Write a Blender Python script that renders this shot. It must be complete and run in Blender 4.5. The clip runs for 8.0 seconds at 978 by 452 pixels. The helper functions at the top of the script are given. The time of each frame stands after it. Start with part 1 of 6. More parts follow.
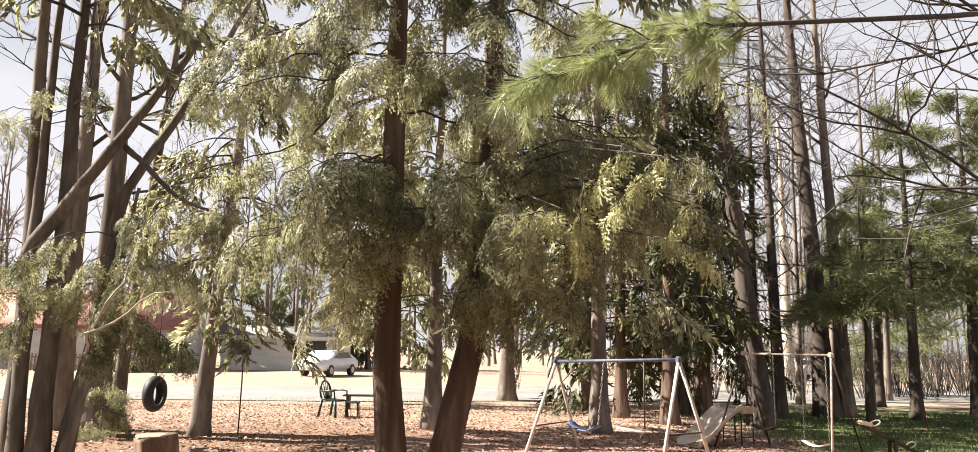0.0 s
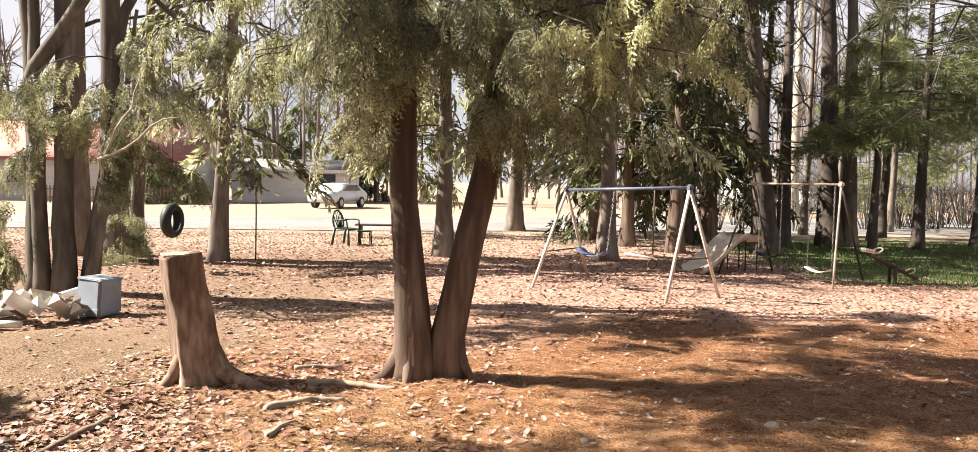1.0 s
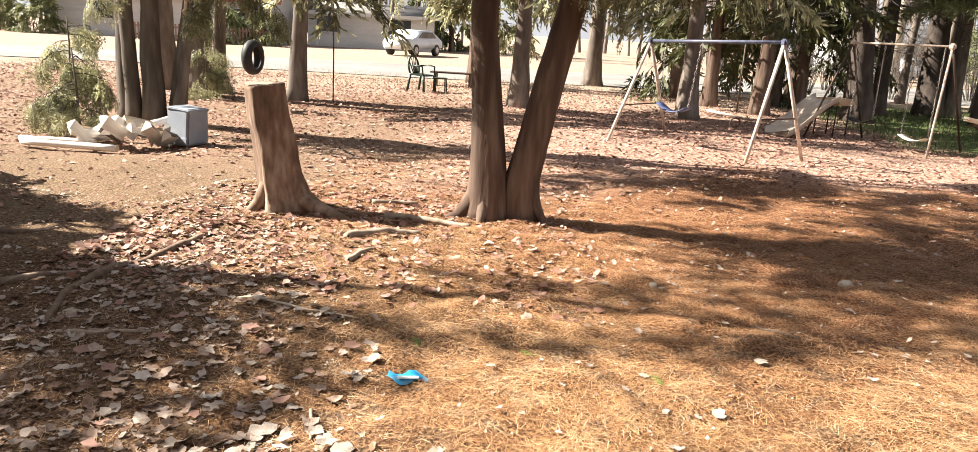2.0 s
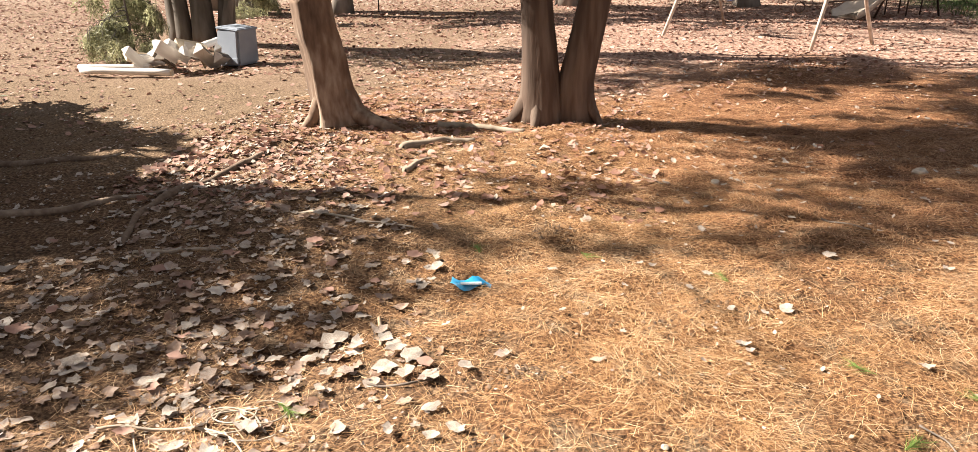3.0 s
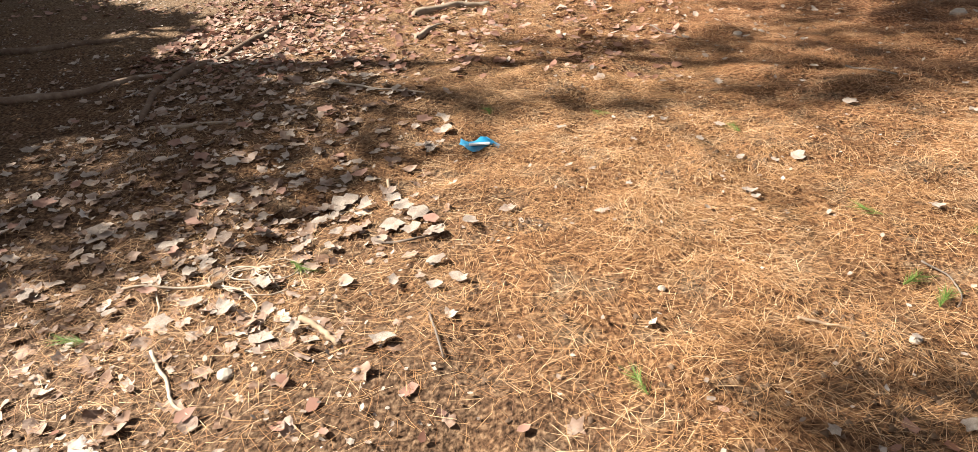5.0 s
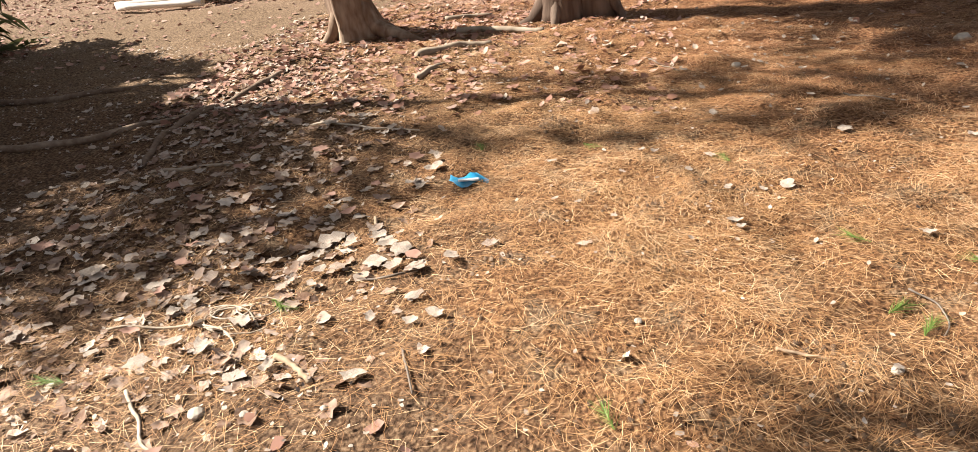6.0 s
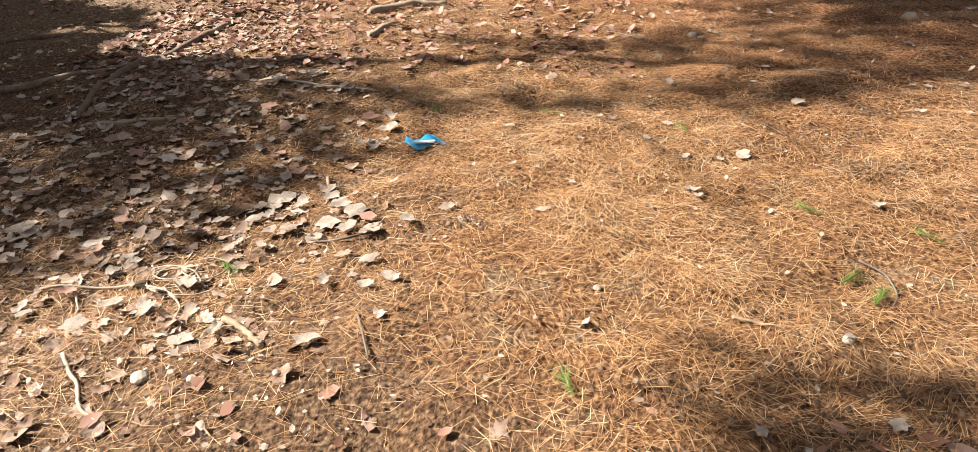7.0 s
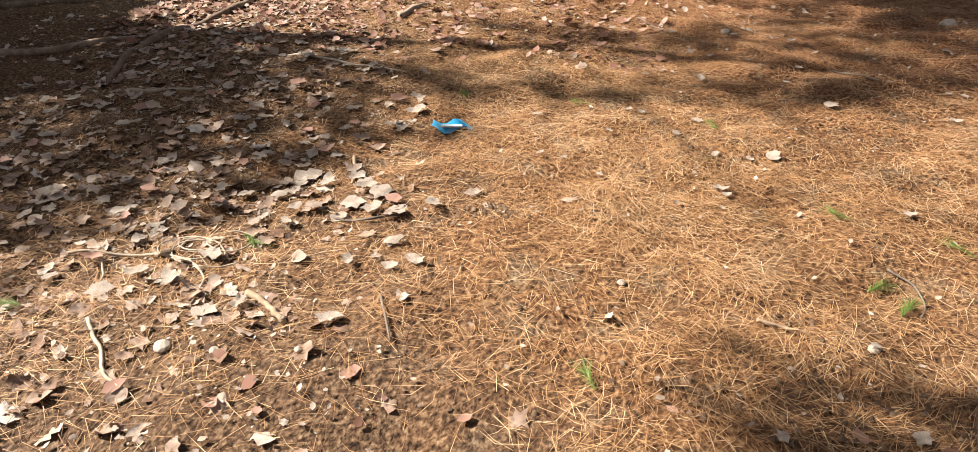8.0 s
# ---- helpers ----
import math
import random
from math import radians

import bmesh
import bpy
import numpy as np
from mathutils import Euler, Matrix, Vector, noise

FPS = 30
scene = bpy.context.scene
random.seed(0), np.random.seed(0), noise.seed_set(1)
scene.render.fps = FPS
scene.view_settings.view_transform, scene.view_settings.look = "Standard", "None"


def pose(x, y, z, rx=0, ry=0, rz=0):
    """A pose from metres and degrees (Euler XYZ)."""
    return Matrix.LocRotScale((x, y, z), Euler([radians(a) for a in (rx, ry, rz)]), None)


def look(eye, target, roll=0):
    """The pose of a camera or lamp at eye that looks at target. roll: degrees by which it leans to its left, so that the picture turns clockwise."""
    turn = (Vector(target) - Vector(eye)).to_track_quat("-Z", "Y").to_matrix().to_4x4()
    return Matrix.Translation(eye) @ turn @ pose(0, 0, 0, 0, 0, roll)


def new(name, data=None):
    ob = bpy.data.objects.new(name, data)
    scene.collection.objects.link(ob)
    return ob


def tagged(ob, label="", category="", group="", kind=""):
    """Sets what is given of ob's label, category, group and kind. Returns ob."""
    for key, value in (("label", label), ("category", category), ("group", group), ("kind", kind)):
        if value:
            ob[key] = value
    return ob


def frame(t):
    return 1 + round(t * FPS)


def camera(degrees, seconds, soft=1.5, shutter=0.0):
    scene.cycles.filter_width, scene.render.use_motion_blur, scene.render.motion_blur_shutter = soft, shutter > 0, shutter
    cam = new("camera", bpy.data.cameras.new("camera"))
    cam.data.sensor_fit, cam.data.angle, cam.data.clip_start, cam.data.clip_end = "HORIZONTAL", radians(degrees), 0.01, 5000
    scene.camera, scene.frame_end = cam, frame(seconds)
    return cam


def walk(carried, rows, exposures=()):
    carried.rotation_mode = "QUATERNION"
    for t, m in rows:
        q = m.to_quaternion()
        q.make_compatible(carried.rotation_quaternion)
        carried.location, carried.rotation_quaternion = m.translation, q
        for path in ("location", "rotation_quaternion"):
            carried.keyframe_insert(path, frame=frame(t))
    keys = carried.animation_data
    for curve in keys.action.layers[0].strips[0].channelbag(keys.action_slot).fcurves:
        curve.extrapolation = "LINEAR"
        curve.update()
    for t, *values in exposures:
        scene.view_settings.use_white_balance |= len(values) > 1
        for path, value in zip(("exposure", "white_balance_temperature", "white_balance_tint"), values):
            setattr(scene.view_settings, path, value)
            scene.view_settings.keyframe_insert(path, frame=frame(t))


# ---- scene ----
cam = camera(66.4, 8.0, soft=0.8)
PATH = [
    (0, (-0.118, 0.587, 1.795), (-0.065, 2.56, 2.115), 1.0),
    (0.3, (-0.128, 0.604, 1.775), (-0.081, 2.588, 2.008), 1.7),
    (0.5, (-0.135, 0.616, 1.761), (-0.071, 2.61, 1.9), 1.5),
    (0.8, (-0.178, 0.661, 1.718), (-0.116, 2.656, 1.735), 1.7),
    (1, (-0.206, 0.691, 1.69), (-0.16, 2.687, 1.572), 1.1),
    (1.2, (-0.221, 0.696, 1.667), (-0.221, 2.674, 1.411), 2.3),
    (1.5, (-0.243, 0.704, 1.632), (-0.248, 2.657, 1.203), 3.2),
    (1.7, (-0.247, 0.698, 1.608), (-0.264, 2.643, 1.146), 2.9),
    (2, (-0.253, 0.69, 1.573), (-0.377, 2.622, 1.071), 3.3),
    (2.2, (-0.26, 0.704, 1.559), (-0.447, 2.591, 0.923), 2.5),
    (3.3, (-0.265, 0.713, 1.55), (-0.521, 2.553, 0.808), -1.0),
    (3.5, (-0.24, 0.711, 1.533), (-0.492, 2.558, 0.808), -1.1),
    (3.7, (-0.237, 0.723, 1.505), (-0.415, 2.528, 0.674), 0.3),
    (4, (-0.233, 0.74, 1.462), (-0.381, 2.481, 0.489), -0.5),
    (4.2, (-0.233, 0.732, 1.463), (-0.324, 2.430, 0.409), -1.6),
    (4.5, (-0.233, 0.721, 1.465), (-0.407, 2.428, 0.437), -2.5),
    (4.7, (-0.187, 0.696, 1.467), (-0.44, 2.388, 0.431), -2.5),
    (5.8, (0.013, 0.678, 1.47), (-0.526, 2.366, 0.543), -9.7),
    (6, (0.061, 0.72, 1.435), (-0.371, 2.439, 0.509), -6.8),
    (6.5, (0.018, 0.704, 1.43), (-0.363, 2.424, 0.482), -3.0),
    (7, (0.003, 0.751, 1.407), (-0.282, 2.45, 0.391), -3.3),
    (7.2, (-0.017, 0.759, 1.397), (-0.325, 2.416, 0.326), -4.1),
    (7.5, (-0.047, 0.77, 1.383), (-0.367, 2.373, 0.232), -3.8),
    (8, (-0.042, 0.755, 1.409), (-0.359, 2.429, 0.362), -0.8),
]
walk(cam, [(t, look(eye, target, roll)) for t, eye, target, roll in PATH],
     [(0.0, 2.1), (1.0, 2.1), (1.5, 2.14), (2.2, 2.12), (3.3, 1.76), (4.0, 1.68), (4.7, 1.62), (6.0, 1.66), (7.0, 1.6), (7.5, 1.5), (8.0, 1.5)])

# ---- sky and sun ----
SUN_EL, SUN_AZ = 40.0, 276.0          # elevation, compass bearing (0 is +y)
world = bpy.data.worlds.new("sky")
scene.world = world
world.use_nodes = True
wn, wl = world.node_tree.nodes, world.node_tree.links
for n in list(wn):
    wn.remove(n)
sky = wn.new("ShaderNodeTexSky")
sky.sky_type, sky.sun_disc = "NISHITA", False
sky.sun_elevation, sky.sun_rotation = radians(SUN_EL), radians(SUN_AZ)
sky.dust_density, sky.air_density = 2.5, 1.0
clouds = wn.new("ShaderNodeTexNoise")
clouds.inputs["Scale"].default_value, clouds.inputs["Detail"].default_value = 2.2, 5
cramp = wn.new("ShaderNodeValToRGB")
cramp.color_ramp.elements[0].position, cramp.color_ramp.elements[1].position = 0.24, 0.47
cmix = wn.new("ShaderNodeMixRGB")
cmix.inputs[2].default_value = (9.2, 9.1, 9.6, 1)
wbg, wout = wn.new("ShaderNodeBackground"), wn.new("ShaderNodeOutputWorld")
wcoord = wn.new("ShaderNodeTexCoord")
wl.new(wcoord.outputs["Generated"], clouds.inputs["Vector"])
wl.new(clouds.outputs[0], cramp.inputs[0])
wsep, haze, hmul = wn.new("ShaderNodeSeparateXYZ"), wn.new("ShaderNodeMapRange"), wn.new("ShaderNodeMath")
wl.new(wcoord.outputs["Generated"], wsep.inputs[0])
wl.new(wsep.outputs[2], haze.inputs[0])
for k, v in zip((1, 2, 3, 4), (0.25, 0.85, 1.0, 0.28)):
    haze.inputs[k].default_value = v
hmul.operation = "MULTIPLY"
wl.new(cramp.outputs[0], hmul.inputs[0])
wl.new(haze.outputs[0], hmul.inputs[1])
wl.new(hmul.outputs[0], cmix.inputs[0])
wl.new(sky.outputs[0], cmix.inputs[1])
wl.new(cmix.outputs[0], wbg.inputs[0])
wl.new(wbg.outputs[0], wout.inputs[0])
wbg.inputs[1].default_value = 0.0235
sun = new("sun", bpy.data.lights.new("sun", "SUN"))
sun.data.energy, sun.data.angle, sun.data.color = 5.0, radians(0.53), (1.0, 0.93, 0.82)
el, az = radians(SUN_EL), radians(SUN_AZ)
to_sun = Vector((math.cos(el) * math.sin(az), math.cos(el) * math.cos(az), math.sin(el)))
sun.matrix_basis = look((-30, 0, 30), Vector((-30, 0, 30)) - to_sun)


# ---- materials ----
def material(name, colours, scale=8.0, rough=0.85, bump=0.3, bump_scale=40.0, spread=0.0, by="island", stretch=(1, 1, 1),
             through_light=0.0, metal=0.0, spec=0.3, detail=6.0, big=0.6):
    """A procedural surface: a ramp of colours over fine and coarse noise, with relief; spread varies it piece by piece."""
    m = bpy.data.materials.new(name)
    m.use_nodes = True
    nodes, links = m.node_tree.nodes, m.node_tree.links
    b = nodes["Principled BSDF"]
    co, mp = nodes.new("ShaderNodeTexCoord"), nodes.new("ShaderNodeMapping")
    mp.inputs["Scale"].default_value = stretch
    links.new(co.outputs["Object"], mp.inputs["Vector"])
    fine, coarse = nodes.new("ShaderNodeTexNoise"), nodes.new("ShaderNodeTexNoise")
    fine.inputs["Scale"].default_value, fine.inputs["Detail"].default_value = scale, detail
    coarse.inputs["Scale"].default_value, coarse.inputs["Detail"].default_value = scale * 0.13, 3
    links.new(mp.outputs[0], fine.inputs["Vector"])
    links.new(mp.outputs[0], coarse.inputs["Vector"])
    mix = nodes.new("ShaderNodeMix")
    mix.inputs[0].default_value = 1 - big
    links.new(coarse.outputs[0], mix.inputs[2])
    links.new(fine.outputs[0], mix.inputs[3])
    value = mix.outputs[0]
    stretcher = nodes.new("ShaderNodeMapRange")
    stretcher.inputs[1].default_value, stretcher.inputs[2].default_value = 0.3, 0.7
    links.new(value, stretcher.inputs[0])
    value = stretcher.outputs[0]
    if spread:
        rnd = nodes.new("ShaderNodeNewGeometry") if by == "island" else nodes.new("ShaderNodeObjectInfo")
        out = rnd.outputs["Random Per Island"] if by == "island" else rnd.outputs["Random"]
        mix2 = nodes.new("ShaderNodeMix")
        mix2.inputs[0].default_value = spread
        links.new(value, mix2.inputs[2])
        links.new(out, mix2.inputs[3])
        value = mix2.outputs[0]
    ramp = nodes.new("ShaderNodeValToRGB")
    els = ramp.color_ramp.elements
    while len(els) < len(colours):
        els.new(0.5)
    for i, c in enumerate(colours):
        els[i].position, els[i].color = i / max(1, len(colours) - 1), (*c, 1)
    links.new(value, ramp.inputs[0])
    links.new(ramp.outputs[0], b.inputs["Base Color"])
    b.inputs["Roughness"].default_value, b.inputs["Metallic"].default_value = rough, metal
    b.inputs["Specular IOR Level"].default_value = spec
    if bump:
        bn, bt = nodes.new("ShaderNodeBump"), nodes.new("ShaderNodeTexNoise")
        bt.inputs["Scale"].default_value, bt.inputs["Detail"].default_value = bump_scale, 5
        bn.inputs["Strength"].default_value, bn.inputs["Distance"].default_value = bump, 0.005
        links.new(mp.outputs[0], bt.inputs["Vector"])
        links.new(bt.outputs[0], bn.inputs["Height"])
        links.new(bn.outputs[0], b.inputs["Normal"])
    if through_light:
        tr, ms = nodes.new("ShaderNodeBsdfTranslucent"), nodes.new("ShaderNodeMixShader")
        links.new(ramp.outputs[0], tr.inputs[0])
        ms.inputs[0].default_value = through_light
        links.new(b.outputs[0], ms.inputs[1])
        links.new(tr.outputs[0], ms.inputs[2])
        links.new(ms.outputs[0], nodes["Material Output"].inputs[0])
    return m


BARK_CEDAR = material("cedar_bark", [(0.036, 0.024, 0.018), (0.105, 0.068, 0.05), (0.25, 0.19, 0.15)], 14, 0.95, 1.0, 30, stretch=(1, 1, 0.12))
BARK_PINE = material("pine_bark", [(0.022, 0.017, 0.014), (0.065, 0.05, 0.041), (0.13, 0.105, 0.088)], 10, 0.95, 1.0, 16, stretch=(1, 1, 0.3))
BARK_STEM = material("grey_brown_bark", [(0.042, 0.034, 0.028), (0.13, 0.105, 0.086), (0.27, 0.23, 0.195)], 12, 0.95, 0.9, 24, stretch=(1, 1, 0.2))
BARK_GREY = material("grey_bark", [(0.06, 0.048, 0.04), (0.15, 0.12, 0.10), (0.27, 0.23, 0.195)], 12, 0.95, 0.7, 25, stretch=(1, 1, 0.25))
BARK_PALE = material("pale_bark", [(0.22, 0.18, 0.14), (0.40, 0.34, 0.27), (0.52, 0.46, 0.38)], 10, 0.9, 0.5, 25, stretch=(1, 1, 0.3))
TWIG = material("twig_bark", [(0.035, 0.029, 0.025), (0.105, 0.088, 0.076)], 20, 0.9, 0.2)
# ramp ends paint dark gaps and sunlit highlights into the sprays
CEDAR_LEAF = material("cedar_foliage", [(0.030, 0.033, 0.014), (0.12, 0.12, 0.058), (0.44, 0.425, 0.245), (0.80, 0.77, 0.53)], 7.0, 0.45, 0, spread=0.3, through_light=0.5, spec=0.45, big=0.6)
# darker copy of the cedar foliage, with shade put into its colour
CEDAR_SHADED = material("shaded_cedar_foliage", [(0.03, 0.034, 0.012), (0.075, 0.08, 0.027), (0.15, 0.14, 0.055)], 2.0, 0.6, 0, spread=0.45, through_light=0.2, spec=0.4)
CEDAR_TIP = material("yellow_cedar_tips", [(0.12, 0.13, 0.05), (0.38, 0.37, 0.17), (0.70, 0.67, 0.39)], 6, 0.45, 0, spread=0.3, through_light=0.4, spec=0.6)
PINE_LEAF = material("pine_needles", [(0.13, 0.155, 0.055), (0.28, 0.31, 0.13), (0.52, 0.53, 0.29)], 3, 0.4, 0, spread=0.5, through_light=0.4, spec=0.6)
HEMLOCK_LEAF = material("hemlock_needles", [(0.065, 0.08, 0.032), (0.185, 0.20, 0.088), (0.37, 0.365, 0.185)], 1.5, 0.5, 0, spread=0.4, through_light=0.4, spec=0.4)
LITTER = material("dead_maple_leaves", [(0.105, 0.042, 0.026), (0.235, 0.115, 0.080), (0.40, 0.245, 0.192), (0.66, 0.52, 0.45)], 1.1, 0.75, 0.3, 30, spread=0.62, through_light=0.1)
LITTER_NEAR = material("weathered_maple_leaves", [(0.085, 0.04, 0.024), (0.19, 0.11, 0.072), (0.35, 0.255, 0.20), (0.51, 0.43, 0.365), (0.70, 0.65, 0.595)], 26, 0.8, 1.0, 34, spread=0.55, through_light=0.08, big=0.4)
LITTER_PALE = material("bleached_leaves", [(0.15, 0.105, 0.08), (0.34, 0.275, 0.225), (0.56, 0.50, 0.44)], 30, 0.75, 0.6, 70, spread=0.35, big=0.35)
NEEDLES = material("dead_pine_needles", [(0.055, 0.024, 0.012), (0.24, 0.11, 0.045), (0.50, 0.285, 0.128), (0.88, 0.675, 0.455)], 7.0, 0.6, 0, spread=0.75, spec=0.35, big=0.7)
# fallen needles with the dark red of the right-hand shade in their colour
NEEDLES_SHADE_RED = material("shade_reddened_needles", [(0.05, 0.02, 0.011), (0.24, 0.10, 0.042), (0.45, 0.228, 0.108), (0.73, 0.50, 0.31)], 7.0, 0.6, 0, spread=0.75, spec=0.35, big=0.7)
WOOD_GREY = material("weathered_wood", [(0.16, 0.12, 0.09), (0.30, 0.24, 0.18), (0.44, 0.38, 0.31)], 9, 0.9, 0.5, 30, stretch=(1, 1, 0.15))
WOOD_CUT = material("cut_wood", [(0.34, 0.25, 0.16), (0.55, 0.45, 0.33), (0.68, 0.60, 0.49)], 12, 0.9, 0.4, 40)
BIRCH = material("birch_bark", [(0.34, 0.29, 0.25), (0.70, 0.65, 0.60), (0.82, 0.80, 0.77)], 6, 0.8, 0.3, 30, stretch=(1, 1, 2.5))


# ---- mesh helpers ----
def np_mesh(name, verts, faces, mat, smooth=False):
    """A mesh from arrays; faces is an (n, k) array, k corners each."""
    me = bpy.data.meshes.new(name)
    verts, faces = np.asarray(verts, np.float32), np.asarray(faces, np.int32)
    n, k = faces.shape
    me.vertices.add(len(verts))
    me.vertices.foreach_set("co", verts.ravel())
    me.loops.add(n * k)
    me.loops.foreach_set("vertex_index", faces.ravel())
    me.polygons.add(n)
    me.polygons.foreach_set("loop_start", np.arange(0, n * k, k, dtype=np.int32))
    if smooth:
        me.polygons.foreach_set("use_smooth", np.ones(n, bool))
    me.materials.append(mat)
    me.update(calc_edges=True)
    return me


def child(name, me, parent, label=""):
    ob = new(name, me)
    ob.parent = parent
    if label:
        tagged(ob, label)
    return ob


def part(name, bm, mat, parent, label="", smooth=False):
    me = bpy.data.meshes.new(name)
    bm.to_mesh(me)
    bm.free()
    me.materials.append(mat)
    if smooth:
        for p in me.polygons:
            p.use_smooth = True
    return child(name, me, parent, label)


def thing(name, at, label, category, group="", turn=0.0):
    e = new(name)
    e.matrix_basis = pose(*at, 0, 0, turn)
    e.empty_display_size = 0.1
    return tagged(e, label, category, group)


class Pile:
    """Collects quads (or triangles) into one mesh."""

    def __init__(self, k=4):
        self.v, self.f, self.n, self.k = [], [], 0, k

    def add(self, v, f):
        v, f = np.asarray(v, float).reshape(-1, 3), np.asarray(f, int).reshape(-1, self.k)
        self.v.append(v)
        self.f.append(f + self.n)
        self.n += len(v)

    def tube(self, pts, radii, sides=8, rough=0.0, rng=None, cap=True, flute=0.0):
        pts = np.asarray(pts, float)
        n = len(pts)
        tan = np.gradient(pts, axis=0)
        tan /= np.linalg.norm(tan, axis=1)[:, None] + 1e-9
        ref = np.array([0.31, 0.95, 0.05]) if abs(tan[0][2]) > 0.6 else np.array([0, 0, 1.0])
        u = np.cross(tan, ref)
        u /= np.linalg.norm(u, axis=1)[:, None] + 1e-9
        w = np.cross(tan, u)
        a = np.linspace(0, 2 * np.pi, sides, endpoint=False)
        r = np.asarray(radii, float)[:, None] * np.ones((1, sides))
        if rough and rng is not None:
            ridge = 1 + rough * 0.8 * rng.standard_normal((1, sides))
            r = r * ridge * (1 + rough * rng.standard_normal((n, sides)))
        if flute:
            r = r * (1 + flute * np.cos(5 * a + 0.7)[None, :] * np.linspace(1, 0, n)[:, None] ** 3)
        v = pts[:, None, :] + r[..., None] * (np.cos(a)[None, :, None] * u[:, None, :] + np.sin(a)[None, :, None] * w[:, None, :])
        i, j = np.meshgrid(np.arange(n - 1), np.arange(sides), indexing="ij")
        q = np.stack([i * sides + j, i * sides + (j + 1) % sides, (i + 1) * sides + (j + 1) % sides, (i + 1) * sides + j], -1).reshape(-1, 4)
        v = v.reshape(-1, 3)
        if cap:
            v = np.vstack([v, pts[0], pts[-1]])
            c0, c1 = n * sides, n * sides + 1
            ends = []
            for k in range(0, sides - 1, 2):
                ends.append([c0, (k + 2) % sides, k + 1, k])
                b = (n - 1) * sides
                ends.append([c1, b + k, b + k + 1, b + (k + 2) % sides])
            q = np.vstack([q, ends])
        self.add(v, q)

    def furrow(self, pts, radii, sides, rng, depth=0.045, ribs=27, cap=True):
        """A trunk whose bark runs in uneven, twisting vertical ridges."""
        pts, radii = np.asarray(pts, float), np.asarray(radii, float)
        n = len(pts)
        first = len(self.v)
        self.tube(pts, radii, sides, cap=cap)
        v = self.v[first]
        ring = v[:n * sides].reshape(n, sides, 3)
        a = np.linspace(0, 2 * np.pi, sides, endpoint=False)[None, :]
        s = np.linspace(0, 1, n)[:, None]
        ph = rng.uniform(0, 6, 6)
        wave = (np.abs(np.sin(0.5 * ribs * a + 1.5 * np.sin(5 * s + ph[0]) + 0.8 * np.sin(3 * a + ph[1]))) - 0.6
                + 0.22 * np.sin(5 * a + ph[2] + 2 * s) + 0.30 * np.sin(9 * a + 13 * s + ph[3]))
        grain = rng.standard_normal((n, sides)) * 0.16 + rng.standard_normal((1, sides)) * 0.25
        ring[:] = pts[:, None, :] + (ring - pts[:, None, :]) * (1 + depth * (wave + grain))[..., None]

    def scatter(self, tv, tf, place, frames, size):
        """Copies of a template (tv, tf) at places, turned by (n, 3, 3) frames (columns: its x, y, z) and sized."""
        place, frames = np.asarray(place), np.asarray(frames)
        size = np.broadcast_to(np.asarray(size, float).reshape(-1, 1, 1), (len(place), 1, 1))
        v = np.einsum("nij,mj->nmi", frames, tv) * size + place[:, None, :]
        f = tf[None] + (np.arange(len(place)) * len(tv))[:, None, None]
        self.add(v.reshape(-1, 3), f.reshape(-1, tf.shape[1]))

    def mesh(self, name, mat, smooth=False):
        return np_mesh(name, np.vstack(self.v), np.vstack(self.f), mat, smooth)


def frames_from(xdir, up):
    x = xdir / (np.linalg.norm(xdir, axis=1)[:, None] + 1e-9)
    y = np.cross(up, x)
    y /= np.linalg.norm(y, axis=1)[:, None] + 1e-9
    z = np.cross(x, y)
    return np.stack([x, y, z], -1)


def box_bm(bm, size, at=(0, 0, 0), turn=(0, 0, 0), bevel=0.0):
    made = bmesh.ops.create_cube(bm, size=1)["verts"]
    bmesh.ops.scale(bm, vec=size, verts=made)
    if bevel:
        edges = list({e for v in made for e in v.link_edges})
        made = list({v for f in bmesh.ops.bevel(bm, geom=edges, offset=bevel, segments=2, affect="EDGES")["faces"] for v in f.verts} | {v for v in made if v.is_valid})
    bmesh.ops.transform(bm, matrix=pose(*at, *turn), verts=made)
    return made


def rod(pts, radii, sides=8, mat=None, name="rod", parent=None, label="", smooth=True):
    p = Pile()
    p.tube(pts, radii, sides)
    return child(name, p.mesh(name, mat, smooth), parent, label)


